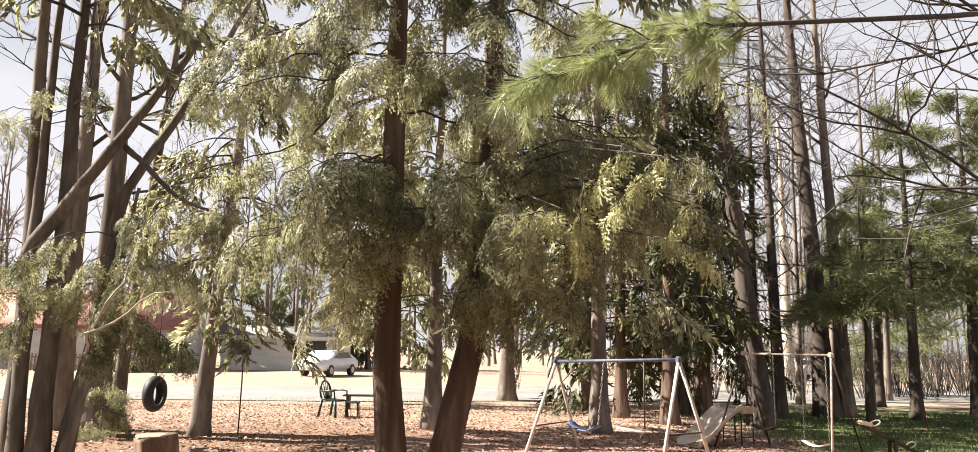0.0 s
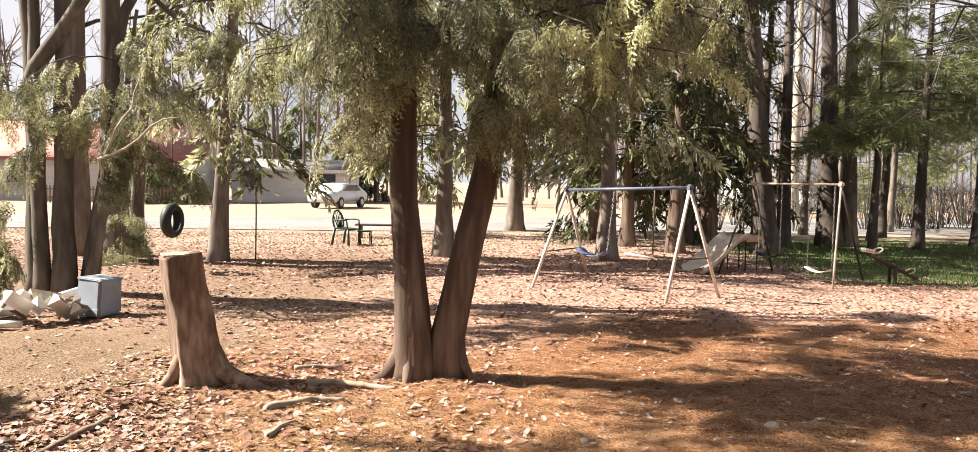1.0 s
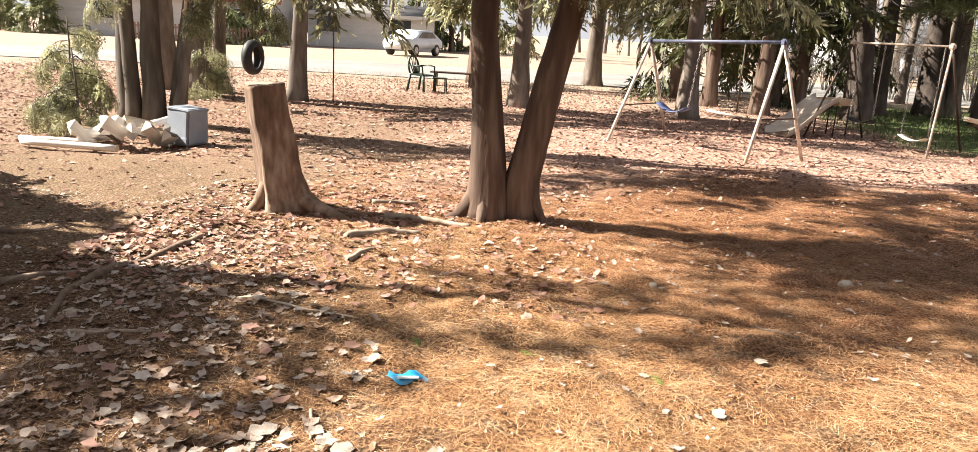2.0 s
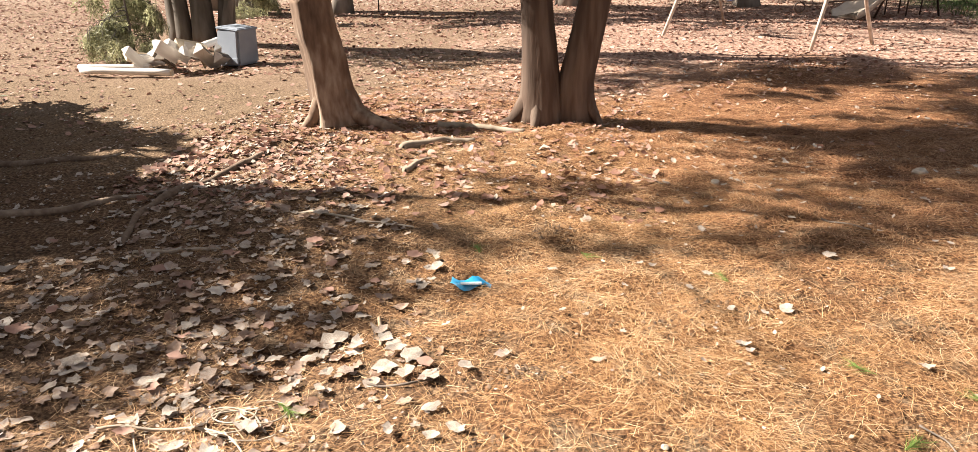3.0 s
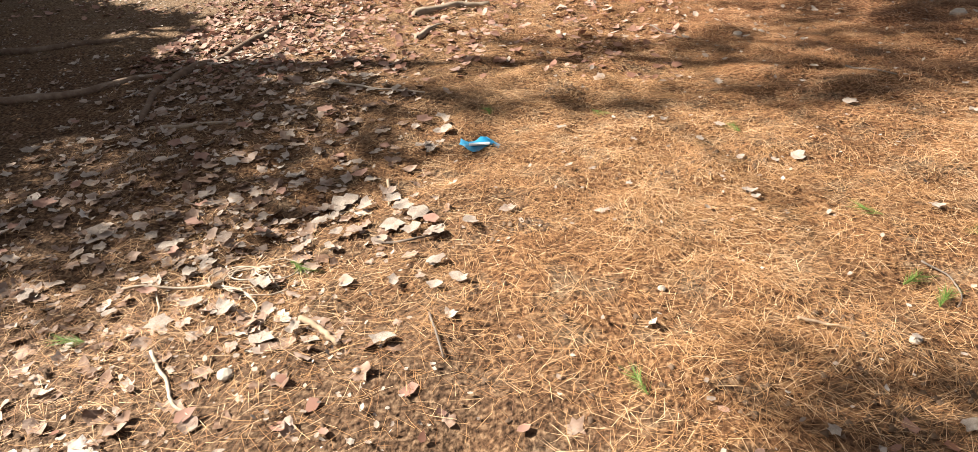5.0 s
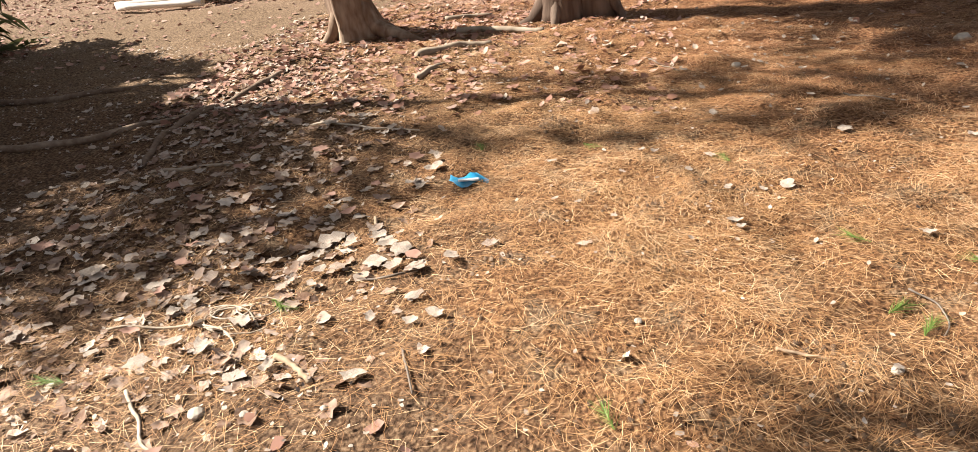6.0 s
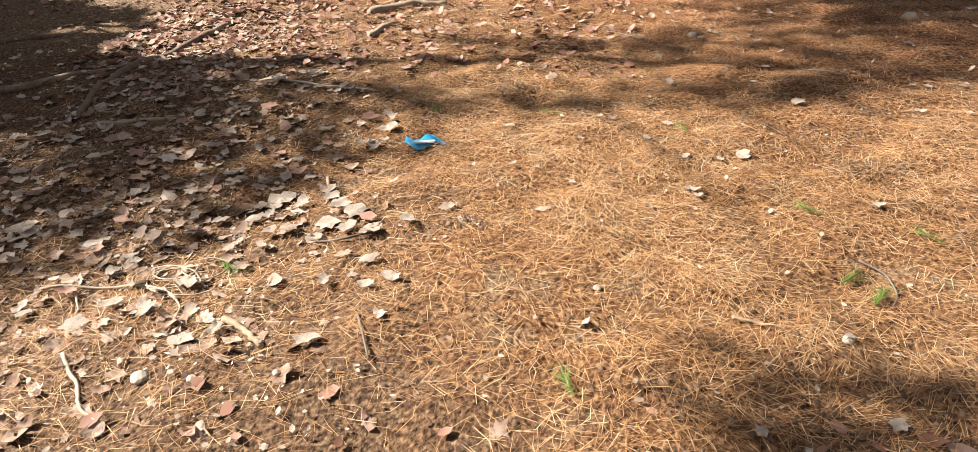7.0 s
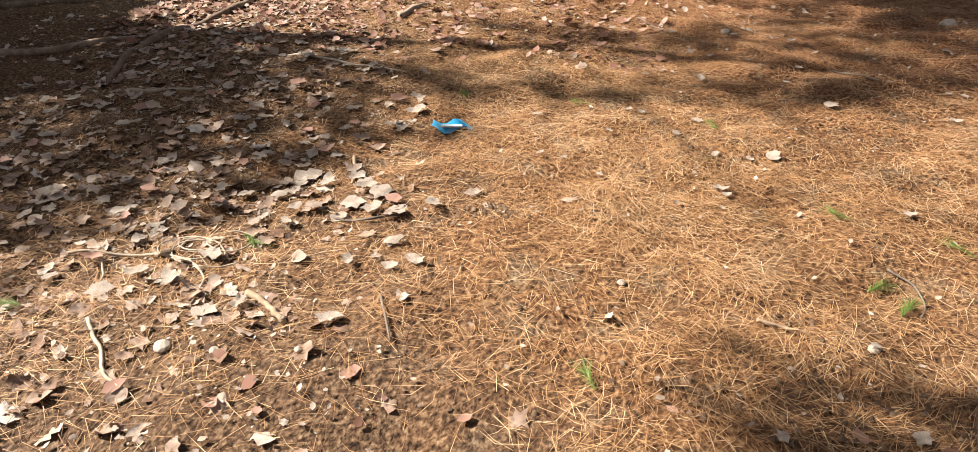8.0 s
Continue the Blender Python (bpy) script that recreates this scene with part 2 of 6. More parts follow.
# leaf shapes
def lacy_spray(n, seed):
    """A small drooping fan of short scaly twiglets, 1 long."""
    rng, v, f = np.random.default_rng(seed), [], []

    def kite(p, d, l, w):
        o = np.array([-d[1], d[0]])
        k = len(v)
        for q in (p, p + d * l * 0.6 + o * w, p + d * l, p + d * l * 0.6 - o * w):
            v.append((q[0], q[1], -0.45 * q[0] ** 2 - 0.7 * q[1] ** 2 + rng.uniform(-0.02, 0.02)))
        f.append((k, k + 1, k + 2, k + 3))
    kite(np.zeros(2), np.array([1.0, 0.0]), 0.8, 0.008)
    for i in range(n):
        s, side = 0.04 + 0.74 * i / n, 1 if i % 2 else -1
        l = (0.20 + 0.26 * math.sin(math.pi * min(1, 0.35 + 0.6 * s))) * rng.uniform(0.7, 1.25)
        a = rng.uniform(0.35, 0.95) * side
        d, p = np.array([math.cos(a), math.sin(a)]), np.array([s, 0.0])
        kite(p, d, l, 0.016)
        for q, b in ((0.25, a + 0.75), (0.45, a - 0.75), (0.65, a + 0.6)):
            kite(p + d * l * q, np.array([math.cos(b), math.sin(b)]), l * rng.uniform(0.3, 0.45), 0.030)
    return np.array(v), np.array(f)


def cedar_spray_far(n, seed):
    rng, v, f = np.random.default_rng(seed), [], []
    for i in range(n):
        s = i / n
        a = rng.uniform(-0.9, 0.9)
        p, l, w = np.array([s * 0.8, 0.0]), rng.uniform(0.22, 0.5), 0.048
        d = np.array([math.cos(a), math.sin(a)])
        o = np.array([-d[1], d[0]])
        k = len(v)
        for q in (p, p + d * l * 0.5 + o * w, p + d * l, p + d * l * 0.5 - o * w):
            v.append((q[0], q[1], -0.3 * q[0] ** 2 + rng.uniform(-0.05, 0.05)))
        f.append((k, k + 1, k + 2, k + 3))
    return np.array(v), np.array(f)


def needle_fan(n, seed, width=0.006, spread=0.9):
    """A brush of long needles round a short shoot, 1 long."""
    rng, v, f = np.random.default_rng(seed), [], []
    for i in range(n):
        s = rng.uniform(0, 0.55)
        a, c = rng.uniform(0, 2 * np.pi), rng.uniform(0.25, spread)
        d = np.array([math.cos(c), math.sin(c) * math.cos(a), math.sin(c) * math.sin(a)])
        l = rng.uniform(0.45, 0.65)
        p = np.array([s, 0, 0])
        o = np.cross(d, rng.standard_normal(3))
        o *= width / np.linalg.norm(o)
        k = len(v)
        v += [p - o, p + o, p + d * l + np.array([0, 0, -0.10 * l])]
        f.append((k, k + 1, k + 2))
    return np.array(v), np.array(f)


def maple_leaf(seed):
    """A crumpled dead leaf, ragged, lobed and curled at the rim, about 1 across."""
    rng = np.random.default_rng(seed)
    n = 12
    a = np.linspace(0, 2 * np.pi, n, endpoint=False) + rng.uniform(-0.16, 0.16, n)
    r = 0.42 + rng.uniform(-0.11, 0.08, n)
    r *= 1 - rng.uniform(0.05, 0.45) * np.cos(a + rng.uniform(0, 6)) ** 2
    r[1::2] *= rng.uniform(0.62, 0.95, n // 2)
    x, y = r * np.cos(a), r * np.sin(a)
    fold, cup, ph = rng.uniform(-0.2, 0.42), rng.uniform(-0.3, 0.5), rng.uniform(0, 6)
    z = cup * r * r + fold * np.abs(x * math.cos(ph) + y * math.sin(ph)) * 0.6 + rng.uniform(-0.05, 0.08, n)
    xm, ym = x * 0.55, y * 0.55
    zm = z * 0.4 + rng.uniform(-0.03, 0.03, n)
    v = np.vstack([[(0, 0, 0)], np.stack([xm, ym, zm], -1), np.stack([x * 0.95, y * 0.95, z], -1)])
    v[:, 2] -= np.sort(v[:, 2])[3]
    f = [(0, 1 + i, 1 + (i + 1) % n) for i in range(0, n)]
    for i in range(n):
        j = (i + 1) % n
        f += [(1 + i, 1 + n + i, 1 + n + j), (1 + i, 1 + n + j, 1 + j)]
    return v, np.array(f)


def flat_leaf(seed, skip=2):
    """The same leaf with fewer faces, for the litter farther off."""
    v, f = maple_leaf(seed)
    n = 12
    ring = [1 + n + i for i in range(0, n, skip)]
    w = np.vstack([v[:1], v[ring]])
    return w, np.array([(0, 1 + i, 1 + (i + 1) % len(ring)) for i in range(len(ring))])


# ---- ground ----
HUMPS = np.random.default_rng(5)
HUMPS = [(w, a, ph) for w, a, ph in zip(HUMPS.uniform(0.10, 0.42, 26), HUMPS.uniform(0, 2 * np.pi, 26), HUMPS.uniform(0, 6.28, 26))]


def gz(x, y):
    """Height of the ground: almost level, with soft humps and, in the yard, small lumps of duff."""
    x, y = np.asarray(x, float), np.asarray(y, float)
    near = np.exp(-((x + 0.5) ** 2 + (y - 5) ** 2) / 260.0)
    small = sum(0.0085 * w * np.sin(6.283 / w * (x * math.cos(a) + y * math.sin(a)) + ph) for w, a, ph in HUMPS)
    return (0.018 * np.sin(1.1 * x + 0.6 * y) + 0.014 * np.sin(2.3 * x - 1.7 * y + 1) + 0.008 * np.sin(4.1 * x + 3.3 * y)
            + 0.006 * np.sin(7.3 * x - 6.1 * y + 2)) * near - 0.012 + small * np.exp(-(x ** 2 + (y - 4) ** 2) / 36.0)


def axis_steps(near_lo, near_hi, step, far_lo, far_hi):
    a = list(np.arange(near_lo, near_hi + step, step))
    s, x = step, near_hi + step
    while x < far_hi:
        s *= 1.12
        x += s
        a.append(min(x, far_hi))
    s, x = step, near_lo
    while x > far_lo:
        s *= 1.12
        x -= s
        a.insert(0, max(x, far_lo))
    return np.array(a)


def ground_material():
    m = bpy.data.materials.new("forest_floor")
    m.use_nodes = True
    nodes, links = m.node_tree.nodes, m.node_tree.links
    b = nodes["Principled BSDF"]
    co = nodes.new("ShaderNodeTexCoord")

    def noise_at(scale, detail=6):
        n = nodes.new("ShaderNodeTexNoise")
        n.inputs["Scale"].default_value, n.inputs["Detail"].default_value = scale, detail
        links.new(co.outputs["Object"], n.inputs["Vector"])
        return n.outputs[0]

    def ramp(value, stops):
        r = nodes.new("ShaderNodeValToRGB")
        els = r.color_ramp.elements
        while len(els) < len(stops):
            els.new(0.5)
        for e, (p, c) in zip(els, stops):
            e.position, e.color = p, (*c, 1)
        links.new(value, r.inputs[0])
        return r.outputs[0]

    def blend(fac, a, c):
        x = nodes.new("ShaderNodeMixRGB")
        links.new(fac, x.inputs[0])
        links.new(a, x.inputs[1])
        links.new(c, x.inputs[2])
        return x.outputs[0]

    def math2(op, a, c):
        x = nodes.new("ShaderNodeMath")
        x.operation = op
        for i, q in enumerate((a, c)):
            if isinstance(q, (int, float)):
                x.inputs[i].default_value = q
            else:
                links.new(q, x.inputs[i])
        return x.outputs[0]

    def step(v, lo, hi):
        x = nodes.new("ShaderNodeMapRange")
        x.inputs[1].default_value, x.inputs[2].default_value = lo, hi
        links.new(v, x.inputs[0])
        return x.outputs[0]
    sep = nodes.new("ShaderNodeSeparateXYZ")
    links.new(co.outputs["Object"], sep.inputs[0])
    wob = math2("MULTIPLY", math2("SUBTRACT", noise_at(0.7, 4), 0.5), 5.0)
    gx, gy = math2("ADD", sep.outputs[0], wob), math2("ADD", sep.outputs[1], wob)
    fine, mid = noise_at(55, 8), noise_at(5, 6)
    needles = ramp(fine, [(0.30, (0.035, 0.018, 0.010)), (0.50, (0.155, 0.076, 0.036)), (0.64, (0.31, 0.175, 0.088)), (0.78, (0.48, 0.33, 0.20))])
    # needle ground, its colour reddened and darkened for the shade on the right
    shade_red = ramp(fine, [(0.30, (0.035, 0.015, 0.008)), (0.50, (0.15, 0.068, 0.034)), (0.64, (0.29, 0.15, 0.078)), (0.78, (0.46, 0.31, 0.19))])
    soil = ramp(fine, [(0.3, (0.045, 0.028, 0.017)), (0.5, (0.15, 0.098, 0.06)), (0.7, (0.30, 0.215, 0.14))])
    leaves = ramp(noise_at(22, 8), [(0.3, (0.10, 0.05, 0.034)), (0.48, (0.265, 0.16, 0.117)), (0.66, (0.47, 0.335, 0.265))])
    straw = ramp(noise_at(14, 8), [(0.3, (0.18, 0.125, 0.092)), (0.55, (0.34, 0.258, 0.198)), (0.75, (0.48, 0.39, 0.315))])
    grass = ramp(noise_at(18, 8), [(0.3, (0.025, 0.05, 0.012)), (0.5, (0.07, 0.12, 0.03)), (0.72, (0.18, 0.20, 0.07))])
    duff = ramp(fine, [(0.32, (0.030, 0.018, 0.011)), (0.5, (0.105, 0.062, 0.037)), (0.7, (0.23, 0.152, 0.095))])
    col = blend(step(mid, 0.50, 0.64), needles, soil)
    col = blend(math2("MULTIPLY", step(gy, 4.6, 5.8), step(gx, -1.2, 0.4)), col, shade_red)
    gl = math2("SUBTRACT", gy, math2("MULTIPLY", step(gx, -0.4, 1.6), 2.2))
    col = blend(step(gl, 7.2, 8.6), col, leaves)
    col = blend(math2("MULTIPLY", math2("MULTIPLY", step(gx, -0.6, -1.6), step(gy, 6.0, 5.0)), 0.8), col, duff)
    col = blend(math2("MULTIPLY", math2("MULTIPLY", step(gy, 4.9, 5.6), step(gx, -1.0, -2.0)), 0.75), col, soil)
    dirt = math2("MULTIPLY", math2("MULTIPLY", step(gy, 6.4, 7.2), step(gy, 9.2, 8.2)), step(gx, -2.2, -3.2))
    col = blend(math2("MULTIPLY", dirt, 0.8), col, soil)
    col = blend(math2("MULTIPLY", step(gy, 2.7, 1.9), 0.85), col, duff)
    col = blend(step(gy, 17.0, 20.5), col, straw)
    lawn = math2("MULTIPLY", step(gx, 6.0, 7.5), math2("MULTIPLY", step(gy, 13.2, 14.6), step(gy, 27.0, 24.0)))
    col = blend(math2("MULTIPLY", lawn, 0.9), col, grass)
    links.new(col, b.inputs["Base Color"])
    b.inputs["Roughness"].default_value, b.inputs["Specular IOR Level"].default_value = 0.95, 0.15
    bump = nodes.new("ShaderNodeBump")
    bump.inputs["Strength"].default_value, bump.inputs["Distance"].default_value = 0.9, 0.02
    links.new(noise_at(70, 8), bump.inputs["Height"])
    links.new(bump.outputs[0], b.inputs["Normal"])
    return m


GX, GY = axis_steps(-5, 4.5, 0.072, -700, 700), axis_steps(1.4, 7.5, 0.072, -300, 900)
gxx, gyy = np.meshgrid(GX, GY, indexing="ij")
gi, gj = np.meshgrid(np.arange(len(GX) - 1), np.arange(len(GY) - 1), indexing="ij")
NY = len(GY)
gq = np.stack([gi * NY + gj, (gi + 1) * NY + gj, (gi + 1) * NY + gj + 1, gi * NY + gj + 1], -1).reshape(-1, 4)
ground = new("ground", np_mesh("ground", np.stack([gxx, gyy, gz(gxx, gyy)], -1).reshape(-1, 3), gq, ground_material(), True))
tagged(ground, "forest floor of pine needles, soil and dead leaves", "ground", kind="structure")

# the wall of the house behind the camera
WALL_MAT = material("painted_siding", [(0.20, 0.185, 0.165), (0.28, 0.262, 0.235)], 4, 0.8, 0.2, 20)
bm = bmesh.new()
box_bm(bm, (30, 0.2, 5.8), (-1, -2.3, 2.85))
me = bpy.data.meshes.new("wall_house")
bm.to_mesh(me)
bm.free()
me.materials.append(WALL_MAT)
tagged(new("wall_house", me), "plain sided house wall behind the yard", "wall", kind="structure")

# unseen wing wall, added to block sun and sky from the left
bm = bmesh.new()
box_bm(bm, (0.2, 4.4, 3.4), (-9.4, 0.0, 1.65))
me = bpy.data.meshes.new("wall_house_wing")
bm.to_mesh(me)
bm.free()
me.materials.append(WALL_MAT)
tagged(new("wall_house_wing", me), "unseen plain wall added to block light beside the yard", "wall", kind="structure")

ROAD_MAT = material("pale_gravel", [(0.15, 0.14, 0.13), (0.20, 0.19, 0.18), (0.25, 0.24, 0.23)], 3, 0.95, 0.3, 60)
rs = np.linspace(-90, 110, 60)
near_edge, far_edge = 26.2 + 0.16 * rs + 0.3 * np.sin(rs * 0.4), 35.5 + 0.26 * rs + 0.3 * np.sin(rs * 0.3)
rp = Pile()
rv = np.vstack([np.stack([rs, near_edge, 0.012 + 0 * rs], -1), np.stack([rs, far_edge, 0.012 + 0 * rs], -1)])
rp.add(rv, [[i, i + 1, 61 + i, 60 + i] for i in range(59)])
tagged(new("road", rp.mesh("road", ROAD_MAT)), "pale sunlit gravel road beyond the yard", "road", kind="structure")


# ---- trees ----
def along(pts, s):
    """Points at shares s (0 to 1) of a polyline."""
    pts = np.asarray(pts, float)
    d = np.r_[0, np.cumsum(np.linalg.norm(np.diff(pts, axis=0), axis=1))]
    s = np.asarray(s) * d[-1]
    return np.stack([np.interp(s, d, pts[:, i]) for i in range(3)], -1)


def trunk_path(knots, rng, n=26, wob=0.02):
    p = along(knots, np.linspace(0, 1, n))
    p[1:, :2] += np.cumsum(rng.standard_normal((n - 1, 2)) * wob * 0.35, axis=0)
    return p


def trunk_radii(r, n=26, top=0.12, flare=0.55, decay=19.0):
    s = np.linspace(0, 1, n)
    return r * ((1 - s) * (1 - top) + top) * (1 + flare * np.exp(-s * decay))


def trunk_mesh(e, knots, r, bark, rng, top=0.12, flare=0.55, n=34, sides=14, wob=0.02, name="trunk", base=None):
    p = trunk_path(knots, rng, n, wob)
    pile = Pile()
    if sides >= 40:
        pile.furrow(p, trunk_radii(r, n, top, flare), sides, rng)
    else:
        pile.tube(p, trunk_radii(r, n, top, flare), sides, 0.035, rng, flute=0.10 if flare else 0.0)
    child(name, pile.mesh(name, bark, True), e)
    return p


def limb_path(start, az, length, rise, droop, rng, n=9, kink=0.06):
    s = np.linspace(0, 1, n)
    d = np.array([math.cos(az), math.sin(az), 0])
    p = np.asarray(start)[None, :] + d[None, :] * (s * length)[:, None]
    p[:, 2] += rise * length * s - droop * length * s ** 2
    p[1:] += np.cumsum(rng.standard_normal((n - 1, 3)) * kink * length / n, axis=0)
    return p


FINE_SPRAYS = [lacy_spray(8, k + 20) for k in range(5)]
FAR_SPRAYS = [cedar_spray_far(12, k) for k in range(3)]
FANS = [needle_fan(100, k, 0.006, 1.0) for k in range(3)]
FAR_FANS = [needle_fan(15, k + 9, 0.024, 1.2) for k in range(3)]


def foliage(e, place, out, mat, size, templates, rng, droop=0.9, name="crown", twist=0.7, label="", loose=0.45, up=(0, 0, 1.0), scale=1.0):
    """Sprays at places, pointing along out and hanging down, joined into one crown."""
    n = len(place)
    d = out + rng.standard_normal((n, 3)) * loose
    d[:, 2] -= droop
    up = np.asarray(up, float) + rng.standard_normal((n, 3)) * twist
    fr = frames_from(d, up)
    k = templates[0][1].shape[1]
    pile = Pile(k)
    pick = rng.integers(0, len(templates), n)
    sizes = size * rng.uniform(0.7, 1.2, n) * scale
    for i, (tv, tf) in enumerate(templates):
        w = pick == i
        if w.any():
            pile.scatter(tv, tf, place[w], fr[w], sizes[w])
    ob = child(name, pile.mesh(name, mat), e, label)
    return tagged(ob, kind="stuff")


def strand_crown(e, trunk, rng, z0, z1, n, reach0, reach1, strands, mat, size, templates, az=None, fill=0.25, name="crown", rise=0.12, droop=0.4, length=(0.18, 0.6), bark=TWIG):
    """Limbs with fronds that hang down separately, each a flat row of sprays to either side that taper to a tip."""
    limbs, places, outs, ups, scales = Pile(), [], [], [], []
    zt = trunk[:, 2]
    for i in range(n):
        z = z0 + (z1 - z0) * ((i + rng.uniform(0, 1)) / n)
        st = np.array([np.interp(z, zt, trunk[:, k]) for k in range(3)])
        f = (z - z0) / max(0.01, z1 - z0)
        L = (reach0 * (1 - f) + reach1 * f) * rng.uniform(0.65, 1.2)
        a = rng.uniform(0, 2 * np.pi) if az is None else rng.uniform(*az)
        p = limb_path(st, a, L, rise + rng.uniform(-0.15, 0.2), droop * rng.uniform(0.6, 1.3), rng, kink=0.3)
        limbs.tube(p, np.linspace(0.012 * (0.5 + L * 0.35), 0.003, len(p)), 5, cap=False)
        for k in range(max(2, int(strands * L / 1.7))):
            b0 = along(p, [fill + (1 - fill) * rng.uniform(0, 1)])[0]
            b = a + rng.choice([-1, 1]) * rng.uniform(0.2, 1.2)
            h = rng.uniform(*length)
            o = np.array([math.cos(b), math.sin(b), 0])
            s = np.linspace(0, 1, 5)
            w = b0[None] + o[None] * (h * 0.5 * (1 - (1 - s) ** 2))[:, None] + rng.standard_normal((5, 3)) * 0.01
            w[:, 2] -= h * s ** 1.6
            limbs.tube(w, np.linspace(0.005, 0.002, 5), 3, cap=False)
            m = 4 + int(h * 15)
            g = (np.arange(m) + rng.uniform(0, 1, m)) / m
            places.append(along(w, 0.12 + 0.88 * g) + rng.standard_normal((m, 3)) * 0.012)
            lat = np.array([-o[1], o[0], 0])
            side = np.where(np.arange(m) % 2, 0.75, -0.75) * (1 - 0.6 * g)
            outs.append(o[None] * 0.35 + lat[None] * side[:, None])
            ups.append(np.tile(o * 0.9 + np.array([0, 0, 0.5]), (m, 1)))
            scales.append(1.2 - 0.55 * g)
    tagged(child("branchwork", limbs.mesh("branchwork", bark, True), e), kind="stuff")
    foliage(e, np.vstack(places), np.vstack(outs), mat, size, templates, rng, 0.75, name, 0.2, loose=0.16, up=np.vstack(ups), scale=np.hstack(scales))


def crown(e, trunk, rng, z0, z1, n, reach0, reach1, per, mat, size, templates, bark=TWIG, rise=0.15, droop=0.55, hang=0.9,
          az=None, fill=0.35, name="crown", side=0.35, thick=0.022):
    """Limbs from a trunk between two heights, with sprays along them."""
    limbs, places, outs = Pile(), [], []
    zt = trunk[:, 2]
    for i in range(n):
        z = z0 + (z1 - z0) * ((i + rng.uniform(0, 1)) / n)
        st = np.array([np.interp(z, zt, trunk[:, k]) for k in range(3)])
        f = (z - z0) / max(0.01, z1 - z0)
        L = (reach0 * (1 - f) + reach1 * f) * rng.uniform(0.7, 1.15)
        a = rng.uniform(0, 2 * np.pi) if az is None else rng.uniform(*az)
        p = limb_path(st, a, L, rise + rng.uniform(-0.1, 0.15), droop * rng.uniform(0.7, 1.2), rng)
        limbs.tube(p, np.linspace(thick * (0.5 + L * 0.35), 0.004, len(p)), 5, cap=False)
        s = fill + (1 - fill) * rng.uniform(0, 1, per) ** 0.8
        q = along(p, s)
        d = np.array([math.cos(a), math.sin(a), 0])
        lat = np.array([-d[1], d[0], 0])
        w = side * L * (1.15 - s) * rng.standard_normal(per) * 0.6
        q = q + lat[None] * w[:, None]
        q[:, 2] -= np.abs(w) * 0.35 + rng.uniform(0, 0.18, per)
        places.append(q)
        outs.append(d[None] * 0.8 + lat[None] * np.sign(w)[:, None] * 0.5)
    tagged(child("branchwork", limbs.mesh("branchwork", bark, True), e), kind="stuff")
    foliage(e, np.vstack(places), np.vstack(outs), mat, size, templates, rng, hang, name)


def bare_limbs(e, trunk, rng, z0, z1, n, reach, bark=TWIG, depth=3, name="branchwork", az=None, rise=0.7, thick=0.05):
    """Leafless limbs that fork into twigs."""
    pile = Pile()
    zt = trunk[:, 2]

    def grow(p0, d, L, r, lev):
        k = 6 if lev < 2 else 4 if lev == 2 else 2
        pts = [p0]
        dd = d.copy()
        for _ in range(k):
            dd = dd + rng.standard_normal(3) * 0.16 + np.array([0, 0, 0.05])
            dd /= np.linalg.norm(dd)
            pts.append(pts[-1] + dd * L / k)
        pts = np.array(pts)
        pile.tube(pts, np.linspace(r, r * 0.35, k + 1), 5 if lev < 2 else 3, cap=False)
        if lev < depth:
            for _ in range(5 if lev == 0 else 4 if lev == 1 else 3):
                s = rng.uniform(0.3, 1.0)
                q = along(pts, [s])[0]
                side = dd + rng.standard_normal(3) * 0.65
                grow(q, side / np.linalg.norm(side), L * rng.uniform(0.35, 0.6), max(0.003, r * 0.45), lev + 1)
    for i in range(n):
        z = z0 + (z1 - z0) * (i + rng.uniform(0, 1)) / n
        st = np.array([np.interp(z, zt, trunk[:, k]) for k in range(3)])
        a = rng.uniform(0, 2 * np.pi) if az is None else rng.uniform(*az)
        d = np.array([math.cos(a), math.sin(a), rise])
        grow(st, d / np.linalg.norm(d), reach * rng.uniform(0.6, 1.2), thick, 0)
    tagged(child(name, pile.mesh(name, bark, True), e), kind="stuff")


def rel(points, base):
    return [(x - base[0], y - base[1], z - base[2]) for x, y, z in points]


# the twin-stemmed cedar
rng = np.random.default_rng(11)
TW = (-0.55, 7.12, -0.02)
cedar = thing("cedar_tree", TW, "twin-trunked cedar with drooping sage-green sprays", "tree")
tl = trunk_mesh(cedar, rel([(-0.70, 7.12, -0.05), (-0.70, 7.12, 0.33), (-0.80, 7.12, 1.57), (-0.82, 7.15, 4.1), (-0.86, 7.2, 9.5)], TW), 0.128, BARK_CEDAR, rng, 0.3, 0.75, 90, 48, 0.006)
tr = trunk_mesh(cedar, rel([(-0.38, 7.14, -0.05), (-0.40, 7.14, 0.33), (-0.22, 7.14, 1.25), (-0.08, 7.15, 1.84), (0.02, 7.2, 2.8), (0.07, 7.2, 4.6), (0.10, 7.2, 9.0)], TW), 0.135, BARK_CEDAR, rng, 0.25, 0.3, 90, 48, 0.006)
